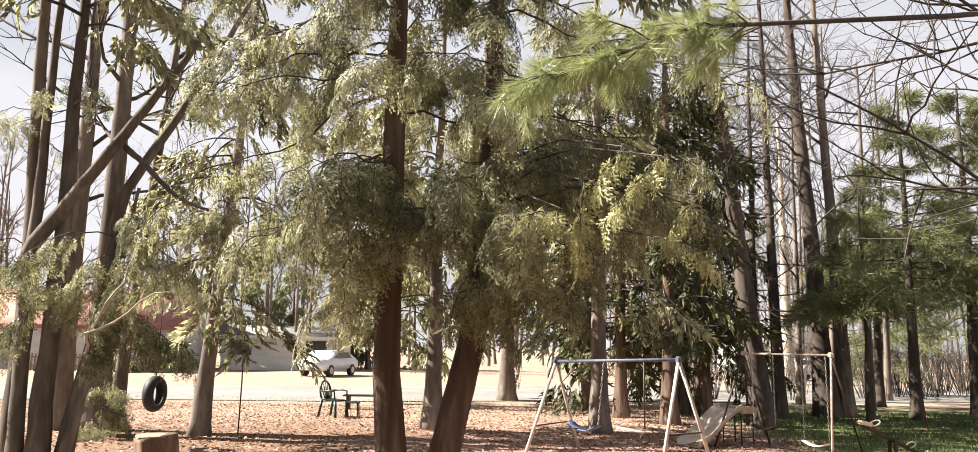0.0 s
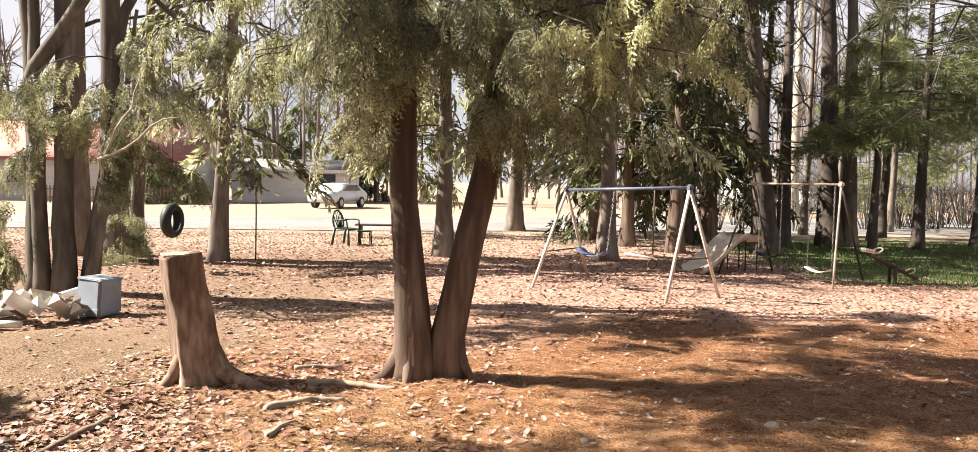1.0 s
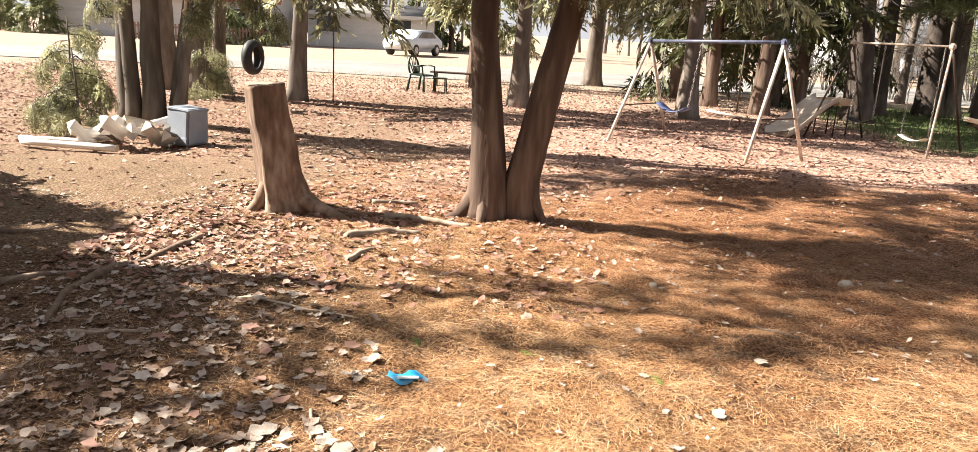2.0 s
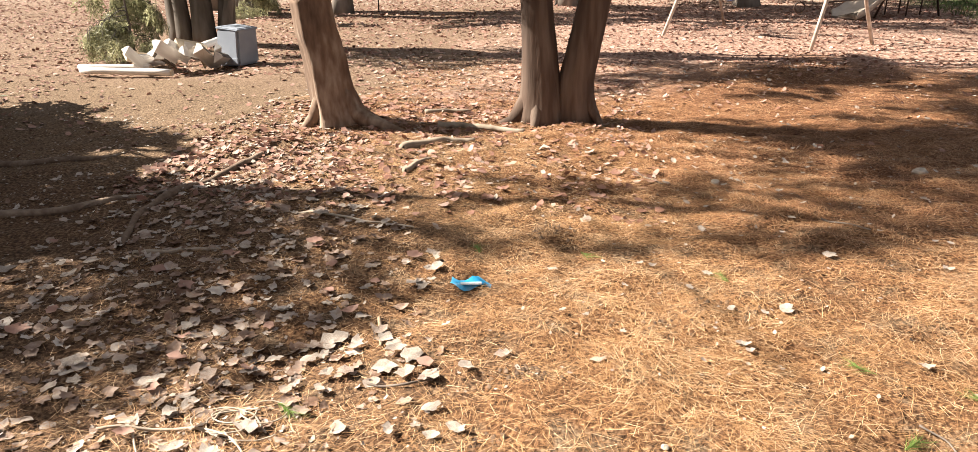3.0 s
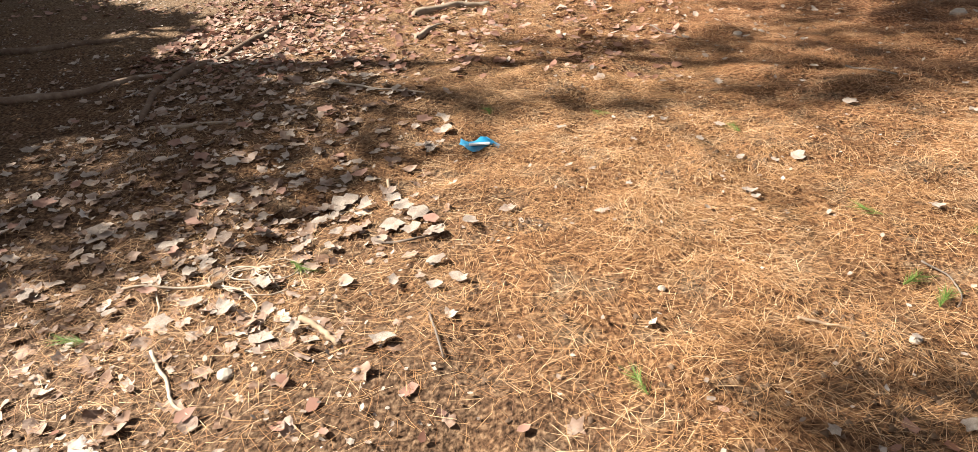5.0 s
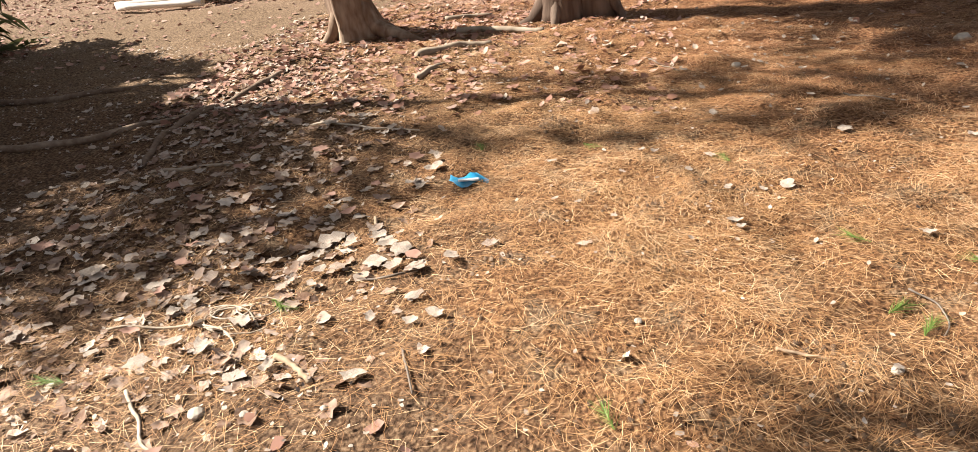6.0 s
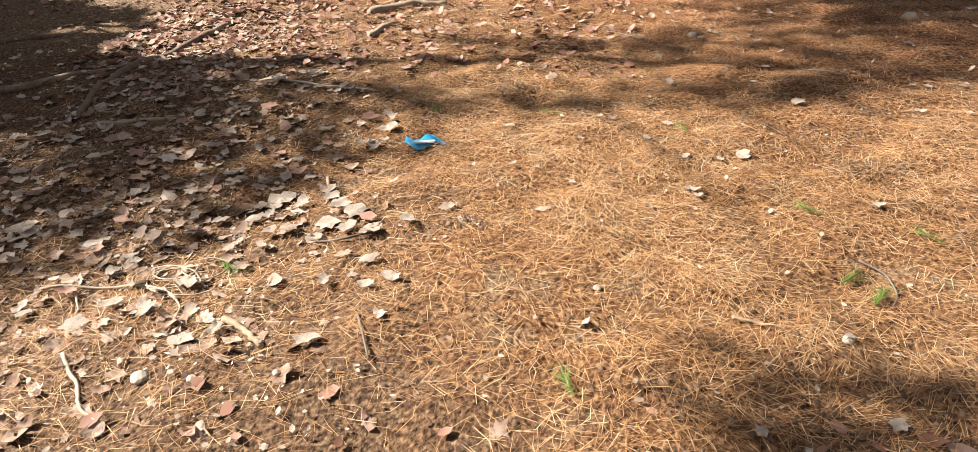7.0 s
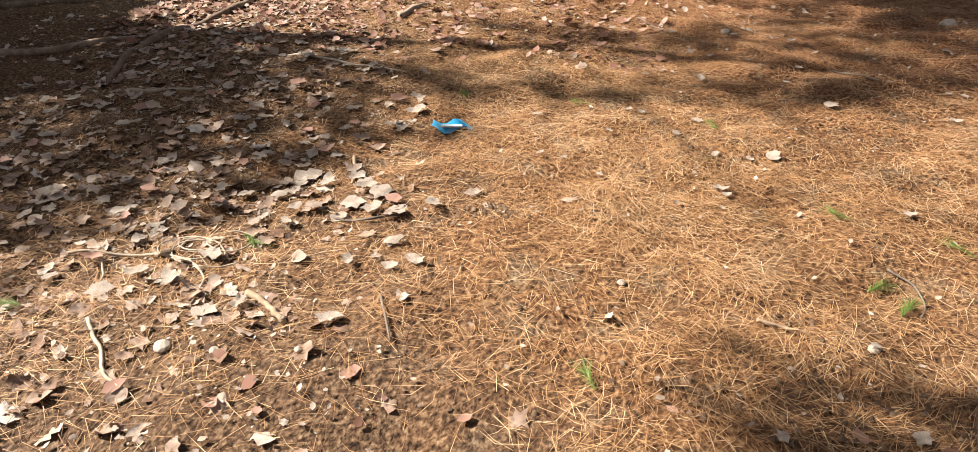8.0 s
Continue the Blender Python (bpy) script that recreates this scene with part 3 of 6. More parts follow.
for x, y, a, L, r in [(-0.70, 7.12, 200, 0.44, 0.09), (-0.70, 7.12, 262, 0.30, 0.07), (-0.36, 7.14, 318, 0.26, 0.06)]:
    d = np.array([math.cos(radians(a)), math.sin(radians(a)), 0])
    o = np.array([x - TW[0], y - TW[1], 0])
    q = np.array([o + [0, 0, 0.48], o + d * 0.11 + [0, 0, 0.17], o + d * 0.24 + [0, 0, 0.02], o + d * L + [0, 0, -0.03]])
    rod(along(q, np.linspace(0, 1, 9)), np.interp(np.linspace(0, 1, 9), [0, 0.5, 1], [r * 0.9, r, 0.02]), 9, BARK_CEDAR, "root", cedar)
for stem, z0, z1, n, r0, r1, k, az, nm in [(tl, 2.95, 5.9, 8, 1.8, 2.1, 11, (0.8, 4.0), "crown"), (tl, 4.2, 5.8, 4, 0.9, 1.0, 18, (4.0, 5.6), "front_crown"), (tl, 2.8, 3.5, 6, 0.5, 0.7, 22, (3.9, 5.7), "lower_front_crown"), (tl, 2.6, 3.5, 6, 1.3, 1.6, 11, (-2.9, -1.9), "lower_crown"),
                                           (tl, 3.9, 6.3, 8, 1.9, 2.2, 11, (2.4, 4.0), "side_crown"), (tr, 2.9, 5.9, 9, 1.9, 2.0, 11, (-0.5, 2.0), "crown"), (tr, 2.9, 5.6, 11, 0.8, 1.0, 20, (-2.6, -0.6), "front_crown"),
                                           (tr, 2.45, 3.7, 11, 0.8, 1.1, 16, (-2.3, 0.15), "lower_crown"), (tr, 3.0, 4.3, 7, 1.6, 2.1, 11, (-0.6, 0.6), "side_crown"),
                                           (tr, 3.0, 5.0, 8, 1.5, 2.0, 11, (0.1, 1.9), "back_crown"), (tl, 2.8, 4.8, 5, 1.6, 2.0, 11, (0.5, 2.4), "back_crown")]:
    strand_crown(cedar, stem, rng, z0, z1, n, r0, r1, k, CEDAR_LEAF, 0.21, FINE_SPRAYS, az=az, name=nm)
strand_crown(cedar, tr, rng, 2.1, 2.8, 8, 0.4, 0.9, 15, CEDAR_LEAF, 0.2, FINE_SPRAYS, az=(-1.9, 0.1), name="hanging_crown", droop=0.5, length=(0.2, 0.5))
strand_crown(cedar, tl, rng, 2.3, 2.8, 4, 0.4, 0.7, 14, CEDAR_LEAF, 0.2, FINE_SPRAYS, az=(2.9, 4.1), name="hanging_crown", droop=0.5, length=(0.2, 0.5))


def plume(e, trunk, tip, rng, mat, size, spacing=0.04, name="plume"):
    """One limb that leaves the trunk, arches over and carries a fern-like row of hanging sprays along its outer part."""
    tip = np.array(tip) * [0.91, 1, 0.91] - [-0.14, 0.5, -0.13] - np.array(TW)
    z = tip[0][2] + 0.15
    st = np.array([np.interp(z, trunk[:, 2], trunk[:, k]) for k in range(3)])
    limb = np.vstack([st, st * 0.45 + tip[0] * 0.55 + [0, 0, 0.16], tip])
    way = along(limb, np.linspace(0, 1, 14))
    twig = Pile()
    twig.tube(way, np.linspace(0.013, 0.003, 14), 5, cap=False)
    m = int(np.linalg.norm(np.diff(tip, axis=0), axis=1).sum() / spacing)
    q = np.vstack([along(tip, (np.arange(m) + rng.uniform(0, 1, m)) / m) + rng.standard_normal((m, 3)) * 0.02 for _ in range(2)])
    d = tip[-1] - tip[0]
    d /= np.linalg.norm(d)
    lat = np.array([-d[1], d[0], 0.0])
    o = d[None] * 0.55 + lat[None] * (np.repeat([-1.0, 1.0], m) * 0.75)[:, None]
    tagged(child("branchwork", twig.mesh("branchwork", TWIG, True), e), kind="stuff")
    foliage(e, q, o, mat, size, FINE_SPRAYS, rng, 0.75, name, 0.25, loose=0.2)


for tip in [[(1.26, 6.3, 3.35), (1.05, 6.15, 3.16), (0.87, 6.05, 2.97), (0.73, 6.0, 2.74)], [(0.96, 6.3, 3.42), (0.78, 6.2, 3.26), (0.67, 6.15, 3.06)],
            [(1.50, 6.3, 3.02), (1.33, 6.2, 2.86), (1.19, 6.1, 2.67)], [(1.30, 6.2, 2.66), (1.48, 6.1, 2.58), (1.55, 6.05, 2.42)],
            [(0.48, 6.4, 2.92), (0.30, 6.2, 2.88), (0.12, 6.1, 2.80)], [(0.62, 6.3, 3.14), (0.56, 6.15, 2.85), (0.54, 6.1, 2.50)]]:
    plume(cedar, tr, tip, rng, CEDAR_TIP, 0.20, 0.06)
crown(cedar, tl, rng, 5.9, 9.2, 5, 1.5, 1.0, 32, CEDAR_LEAF, 0.46, FAR_SPRAYS, hang=1.2, name="upper_crown")
crown(cedar, tr, rng, 5.9, 8.8, 13, 1.8, 1.0, 32, CEDAR_LEAF, 0.46, FAR_SPRAYS, hang=1.2, name="upper_crown")


def simple_cedar(at, h, r, label, seed, z0, n, reach0, reach1, per, mat=CEDAR_SHADED, size=0.5, lean=(0, 0), bark=BARK_CEDAR, templates=None, az=None, top=0.2, sides=12, droop=0.55):
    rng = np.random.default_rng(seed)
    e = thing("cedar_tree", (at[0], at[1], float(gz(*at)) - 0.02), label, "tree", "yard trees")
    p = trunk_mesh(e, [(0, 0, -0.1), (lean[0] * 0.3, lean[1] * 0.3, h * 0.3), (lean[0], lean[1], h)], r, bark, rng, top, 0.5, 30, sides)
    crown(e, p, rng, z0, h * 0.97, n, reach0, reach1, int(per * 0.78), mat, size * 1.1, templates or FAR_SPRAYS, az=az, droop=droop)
    return e, p


# cedars behind the swings
simple_cedar((2.85, 17.4), 11, 0.19, "cedar with a bare grey lower trunk", 21, 2.5, 40, 2.2, 1.4, 34, CEDAR_LEAF, bark=BARK_GREY)
simple_cedar((5.0, 19.6), 11, 0.20, "dense cedar behind the swing set, shade in its colour", 22, 1.9, 40, 2.6, 1.4, 38)
simple_cedar((4.1, 21.2), 9, 0.18, "dense cedar behind the swing set, shade in its colour", 29, 1.7, 30, 2.2, 1.2, 34)
simple_cedar((6.6, 21.8), 9, 0.18, "dense cedar behind the swing set, shade in its colour", 30, 2.1, 26, 2.2, 1.2, 34)
simple_cedar((3.6, 23.5), 12, 0.22, "dense cedar near the road, shade in its colour", 23, 1.0, 44, 2.8, 1.6, 38)
simple_cedar((7.6, 25.5), 12, 0.22, "dense cedar near the road, shade in its colour", 24, 1.0, 44, 2.8, 1.6, 38)
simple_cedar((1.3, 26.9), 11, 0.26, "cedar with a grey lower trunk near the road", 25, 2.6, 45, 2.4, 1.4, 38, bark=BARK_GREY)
simple_cedar((-0.84, 17.5), 10, 0.19, "slender grey-trunked cedar among dead leaves", 26, 2.6, 40, 1.9, 1.2, 38, CEDAR_LEAF, bark=BARK_GREY)
simple_cedar((-2.5, 24.7), 10, 0.26, "cedar beside the pale road", 27, 2.2, 40, 2.2, 1.4, 38, CEDAR_LEAF)
simple_cedar((-5.36, 15.92), 11, 0.165, "leaning grey-trunked cedar among dead leaves", 28, 2.7, 36, 1.9, 1.4, 38, CEDAR_LEAF, 0.42, (0.65, 0.0), BARK_GREY, droop=0.7)

# the clump of stems on the other side
rng = np.random.default_rng(31)
CL = (-6.05, 11.2, -0.02)
clump = thing("cedar_clump", CL, "clump of five cedar stems behind the log pile", "tree")
stems = []
for knots, r in [([(-0.30, 0.2, -0.1), (-0.33, 0.2, 1.5), (-0.36, 0.2, 2.9), (-0.55, 0.2, 6.7), (-0.7, 0.2, 10)], 0.14),
                 ([(-0.12, 0, -0.1), (-0.25, 0, 2.3), (-0.30, 0.1, 9)], 0.10),
                 ([(0.16, 0, -0.1), (0.10, 0.1, 2.3), (0.0, 0.3, 10)], 0.14),
                 ([(0.40, 0.15, -0.1), (0.72, 0.2, 2.3), (0.86, 0.2, 3.9), (1.95, 0.3, 6.0), (2.7, 0.3, 7.4)], 0.115),
                 ([(0.50, -0.1, -0.1), (0.62, 0, 0.8), (0.95, 0.1, 2.6), (1.1, 0.1, 4)], 0.075),
                 ([(-0.40, 0.1, 2.7), (-0.2, 0.0, 3.15), (0.9, -0.1, 4.6), (1.75, -0.1, 5.9), (2.3, -0.1, 7.0)], 0.11),
                 ([(0.9, 0.1, 4.6), (1.35, 0.0, 4.2), (1.8, -0.1, 3.8), (2.5, -0.2, 3.55)], 0.05)]:
    stems.append(trunk_mesh(clump, knots, r, BARK_STEM, rng, 0.3, 0.3 if knots[0][2] < 0 else 0.0, 30, 12, name="stem" if knots[0][2] < 0 else "limb"))
strand_crown(clump, stems[0], rng, 4.5, 5.7, 5, 0.8, 0.7, 11, CEDAR_LEAF, 0.2, FINE_SPRAYS, az=(-3.0, 0.4))
strand_crown(clump, stems[0], rng, 2.3, 3.2, 5, 1.3, 1.2, 11, CEDAR_LEAF, 0.2, FINE_SPRAYS, az=(-2.4, -0.6), name="low_crown")
strand_crown(clump, stems[3], rng, 2.2, 3.4, 9, 1.3, 1.5, 11, CEDAR_LEAF, 0.2, FINE_SPRAYS, az=(-2.2, 0.6))
strand_crown(clump, stems[4], rng, 1.7, 3.8, 11, 0.6, 0.9, 16, CEDAR_LEAF, 0.2, FINE_SPRAYS, az=(-2.6, -0.4), name="hanging_crown", length=(0.25, 0.6))
strand_crown(clump, stems[6], rng, 3.6, 4.5, 6, 0.7, 0.7, 11, CEDAR_LEAF, 0.2, FINE_SPRAYS, name="limb_crown", az=(-2.4, 0.4))
crown(clump, stems[2], rng, 6.4, 9.5, 22, 2.4, 1.2, 34, CEDAR_LEAF, 0.46, FAR_SPRAYS, hang=1.0, name="upper_crown", az=(-2.4, 0.2))

for limb in [[(-5.35, 11.2, 1.55), (-4.79, 10.0, 1.88), (-4.40, 9.9, 2.04), (-4.04, 9.9, 2.33), (-3.78, 9.9, 2.43)], [(-5.30, 11.2, 1.75), (-4.85, 10.3, 2.02), (-4.58, 10.0, 2.25), (-4.40, 10.0, 2.48), (-4.30, 10.0, 2.85)]]:
    q = along(np.array(rel(limb, CL)), np.linspace(0, 1, 14)) + rng.standard_normal((14, 3)) * 0.012
    rod(q, np.linspace(0.026, 0.009, 14), 7, BARK_PALE, "dead_limb", clump, "pale barkless dead limb")

# big bare trunks on that side
def bare_tree(at, h, r, label, seed, lean=(0, 0), bark=BARK_GREY, z0=4.0, n=10, reach=3.0, depth=3, az=None, name="bare_tree", rise=0.7, group="bare trees", thick=0.05):
    rng = np.random.default_rng(seed)
    e = thing(name, (at[0], at[1], float(gz(*at)) - 0.02), label, "tree", group)
    p = trunk_mesh(e, [(0, 0, -0.1), (lean[0] * 0.35, lean[1] * 0.35, h * 0.35), (lean[0], lean[1], h)], r, bark, rng, 0.25, 0.5, 34, 14)
    bare_limbs(e, p, rng, z0, h, n, reach, depth=depth, az=az, rise=rise, thick=thick)
    return e, p


bare_tree((-7.25, 15.6), 14, 0.24, "tall bare trunk with a mossy base", 41, (-0.1, 0), BARK_STEM, 5, 9)
bare_tree((-7.2, 16.3), 14, 0.12, "tall bare trunk leaning from a mossy base", 42, (1.0, 0), BARK_STEM, 5, 8)
bare_tree((-8.5, 16.6), 14, 0.22, "tall bare tree trunk against the sky", 43, (0.1, 0), BARK_GREY, 4, 9)
bare_tree((7.21, 19.2), 13, 0.27, "dark straight pine trunk beside the swing set", 45, (-1.3, 0), BARK_PINE, 2.2, 34, 2.3, 2, rise=-0.05, thick=0.026)
bare_tree((8.6, 21.5), 13, 0.17, "slim bare trunk with dead twigs", 46, (-0.2, 0), BARK_PINE, 1.8, 30, 2.0, 2, rise=-0.05, thick=0.024)
bare_tree((6.0, 22.0), 12, 0.15, "slim dark trunk with dead drooping twigs", 56, (0.3, 0), BARK_PINE, 1.6, 28, 2.0, 2, rise=-0.1, thick=0.024)
bare_tree((9.4, 25.5), 13, 0.16, "slim dark trunk with dead drooping twigs", 57, (0.3, 0), BARK_PINE, 1.8, 28, 2.0, 2, rise=-0.1, thick=0.024)
bare_tree((10.4, 22.5), 15, 0.30, "thick dark trunk at the edge of the grass", 47, (-0.75, 0), BARK_PINE, 4.5, 10, 3.0, 3, thick=0.04)
bare_tree((10.95, 22.5), 15, 0.22, "pale tall trunk at the edge of the grass", 48, (-0.4, 0), BARK_GREY, 5, 8, 3.0, 3)
for i, (x, y, h) in enumerate([(11.8, 27.5, 13), (13.8, 29.0, 15), (16.4, 30.0, 14), (13.0, 25.0, 12)]):
    bare_tree((x, y), h, 0.13, "leafless tree with tangled fine twigs", 360 + i, (0.3, 0), BARK_GREY, 2.5, 13, 3.4, 3, rise=0.5, thick=0.035)
bare_tree((18.5, 44.0), 16, 0.35, "pale bare tree beside the road", 49, (0, 0), BARK_PALE, 4, 10, 4, 3)

mid = np.random.default_rng(77)
for i in range(9):
    x = -21 + 1.7 * i + mid.uniform(-0.6, 0.6)
    y = mid.uniform(56.0, 64.0) + 0.2 * x
    bare_tree((x, y), mid.uniform(13, 18), mid.uniform(0.12, 0.22), "leafless grey tree with fine upright twigs", 300 + i, (mid.uniform(-0.6, 0.6), 0), BARK_GREY, 3, 9, 4.2, 3, rise=1.1, thick=0.045)
for i in range(7):
    x = 7 + 3.2 * i + mid.uniform(-0.6, 0.6)
    bare_tree((x, mid.uniform(41, 50) + 0.25 * x), mid.uniform(13, 18), mid.uniform(0.12, 0.25), "leafless grey tree with fine upright twigs", 320 + i, (mid.uniform(-0.6, 0.6), 0), BARK_GREY, 3, 11, 4.2, 3, rise=1.1, thick=0.045)

# soft-needled conifers beyond the grass
def soft_pine(at, h, r, label, seed, z0, n, reach, per=46, mat=HEMLOCK_LEAF):
    rng = np.random.default_rng(seed)
    e = thing("young_pine", (at[0], at[1], float(gz(*at)) - 0.02), label, "tree", "young pines")
    p = trunk_mesh(e, [(0, 0, -0.1), (0.05, 0, h * 0.4), (0.1, 0, h)], r, BARK_PINE, rng, 0.15, 0.4, 26, 10)
    crown(e, p, rng, z0, h * 0.6, n * 2 // 3, reach, reach * 0.8, int(per * 0.85), mat, 0.53, FAR_FANS, rise=0.1, droop=0.33, hang=0.35, fill=0.15, side=0.6)
    crown(e, p, rng, h * 0.6, h * 0.98, n // 3, reach * 0.75, 0.4, int(per * 0.85), mat, 0.53, FAR_FANS, rise=0.25, droop=0.3, hang=0.3, fill=0.15, side=0.6, name="upper_crown")


soft_pine((10.3, 20.0), 6.0, 0.11, "soft green young pine at the edge of the grass", 51, 3.3, 22, 2.1, 44)
soft_pine((12.6, 21.8), 9.8, 0.16, "tall soft green pine at the edge of the grass", 58, 4.0, 40, 2.7, 46)
soft_pine((15.2, 23.0), 10.4, 0.20, "soft green young pine at the edge of the grass", 52, 4.0, 40, 3.1, 44)
soft_pine((15.8, 19.0), 7.6, 0.15, "soft green young pine at the edge of the grass", 53, 3.2, 34, 2.8, 42)
soft_pine((18.6, 26.0), 12.0, 0.2, "soft green young pine beyond the grass", 54, 3.6, 40, 3.5, 46)
soft_pine((14.3, 26.8), 8.8, 0.16, "soft green young pine beyond the grass", 59, 4.2, 30, 2.9, 44)
soft_pine((17.8, 33.0), 9.0, 0.2, "dark young pine beside the road", 55, 1.6, 40, 3.0, 50)
soft_pine((26.0, 34.0), 11.0, 0.2, "dark young pine beside the road", 56, 1.3, 46, 3.8, 50)

# green conifers and bushes round the far houses
for i, (x, y, h, z0, reach) in enumerate([(-31.5, 46.0, 2.9, 0.3, 1.6), (-34.5, 46.5, 3.0, 0.3, 1.7), (-19.8, 46.2, 2.5, 0.3, 1.5), (-17.6, 46.6, 2.3, 0.3, 1.4), (-20.5, 60.5, 8.0, 1.5, 2.6), (-17.0, 61.5, 7.2, 1.2, 2.6),
                                          (-14.0, 61.0, 8.4, 1.2, 2.7), (-10.8, 62.0, 7.6, 1.0, 2.8), (-7.4, 57.5, 7.0, 0.6, 2.4), (-4.2, 60.0, 7.8, 0.6, 2.7)]):
    simple_cedar((x, y), h, 0.06 if h < 4 else 0.16, "round green evergreen bush before the house" if h < 4 else "dense green conifer behind the far houses", 400 + i, z0, 24, reach, reach * 0.4, 30, HEMLOCK_LEAF, 0.55 if h < 4 else 0.8, sides=8, droop=0.4)

# brushy thicket along the road
rng = np.random.default_rng(57)
brush = Pile()
for i in range(260):
    x = rng.uniform(9, 48)
    y = rng.uniform(26.5, 33) + 0.22 * x if i % 3 else rng.uniform(44, 52) + 0.25 * x
    h = rng.uniform(1.2, 3.6)
    for k in range(9):
        d = rng.standard_normal(2) * 0.35 * h
        m1 = np.array([x + d[0] * 0.4, y + d[1] * 0.4, h * 0.5])
        t1 = np.array([x + d[0], y + d[1], h * rng.uniform(0.7, 1.0)])
        brush.tube([(x + d[0] * 0.1, y + d[1] * 0.1, -0.05), m1, t1], [0.022, 0.014, 0.005], 3, cap=False)
        for _ in range(3):
            f = m1 + rng.standard_normal(3) * [0.4, 0.4, 0.35]
            brush.tube([m1, f], [0.010, 0.004], 3, cap=False)
tagged(new("thicket", brush.mesh("thicket", TWIG, True)), "leafless brown brushy thicket along the road", "bushes", kind="stuff")

# a low cedar shrub beside the log pile
rng = np.random.default_rng(58)
for x, y, h, k in [(-6.35, 10.15, 1.1, 11), (-6.75, 10.6, 1.5, 12), (-6.95, 15.2, 1.1, 9)]:
    shrub = thing("cedar_shrub", (x, y, float(gz(x, y)) - 0.01), "low green cedar shrub beside the log pile" if y < 12 else "low green cedar shrub at the foot of bare trunks", "shrub", "cedar shrubs")
    sq = trunk_mesh(shrub, [(0, 0, -0.05), (0.02, 0, h * 0.5), (0.0, 0.02, h)], 0.025, BARK_STEM, rng, 0.3, 0.3, 10, 8)
    strand_crown(shrub, sq, rng, 0.2, h * 0.95, k, 0.55, 0.3, 24, CEDAR_LEAF, 0.22, FINE_SPRAYS, length=(0.12, 0.35))

# the big pine whose roots run through the leaves, and unseen shade cedars beside it
rng = np.random.default_rng(61)
PI = (-6.7, 5.45, -0.03)
pine = thing("pine_tree", PI, "tall pine with spreading roots and long needles", "tree")
pp = trunk_mesh(pine, [(0, 0, -0.1), (0, 0, 4.1)], 0.17, BARK_PINE, rng, 0.7, 0.5, 18, 18)
pa = trunk_mesh(pine, [(0, 0, 4.0), (0.1, 0.12, 5.0), (-0.05, 0.25, 6.2), (0.1, 0.35, 8.4)], 0.055, BARK_PINE, rng, 0.3, 0, 30, 12, 0.09, "stem")
both = np.vstack([pp[:-1], pa[1:]])
# low boughs out of view, added to dapple the leaves with shade
crown(pine, both, rng, 3.0, 4.6, 19, 2.4, 1.3, 24, PINE_LEAF, 0.34, FAR_FANS, rise=0.05, droop=0.12, hang=0.2, fill=0.15, thick=0.010, name="low_bough", side=0.5, az=(-2.1, -1.0))


def bough(e, start, end, size, n, mat, name="bough"):
    """One limb whose needles gather round its end, within an ellipsoid of the given size."""
    pile = Pile()
    a, b = np.array(start, float), np.array(end, float)
    p = along([a, (a + b) / 2 + [0, 0, 0.12], b], np.linspace(0, 1, 9))
    pile.tube(p, np.linspace(0.014, 0.005, 9), 5, cap=False)
    o = rng.standard_normal((n, 3))
    o /= np.linalg.norm(o, axis=1)[:, None]
    places = b + o * rng.uniform(0.15, 1, (n, 1)) ** 0.6 * np.array(size)
    for q in places[::3]:
        pile.tube([b + (q - b) * 0.1, b + (q - b) * 0.55 + [0, 0, 0.03], q], [0.006, 0.004, 0.003], 3, cap=False)
    tagged(child("branchwork", pile.mesh("branchwork", TWIG, True), e), kind="stuff")
    foliage(e, places, o * [1.4, 0.5, 0.2], mat, 0.34, FAR_FANS, rng, 0.15, name)


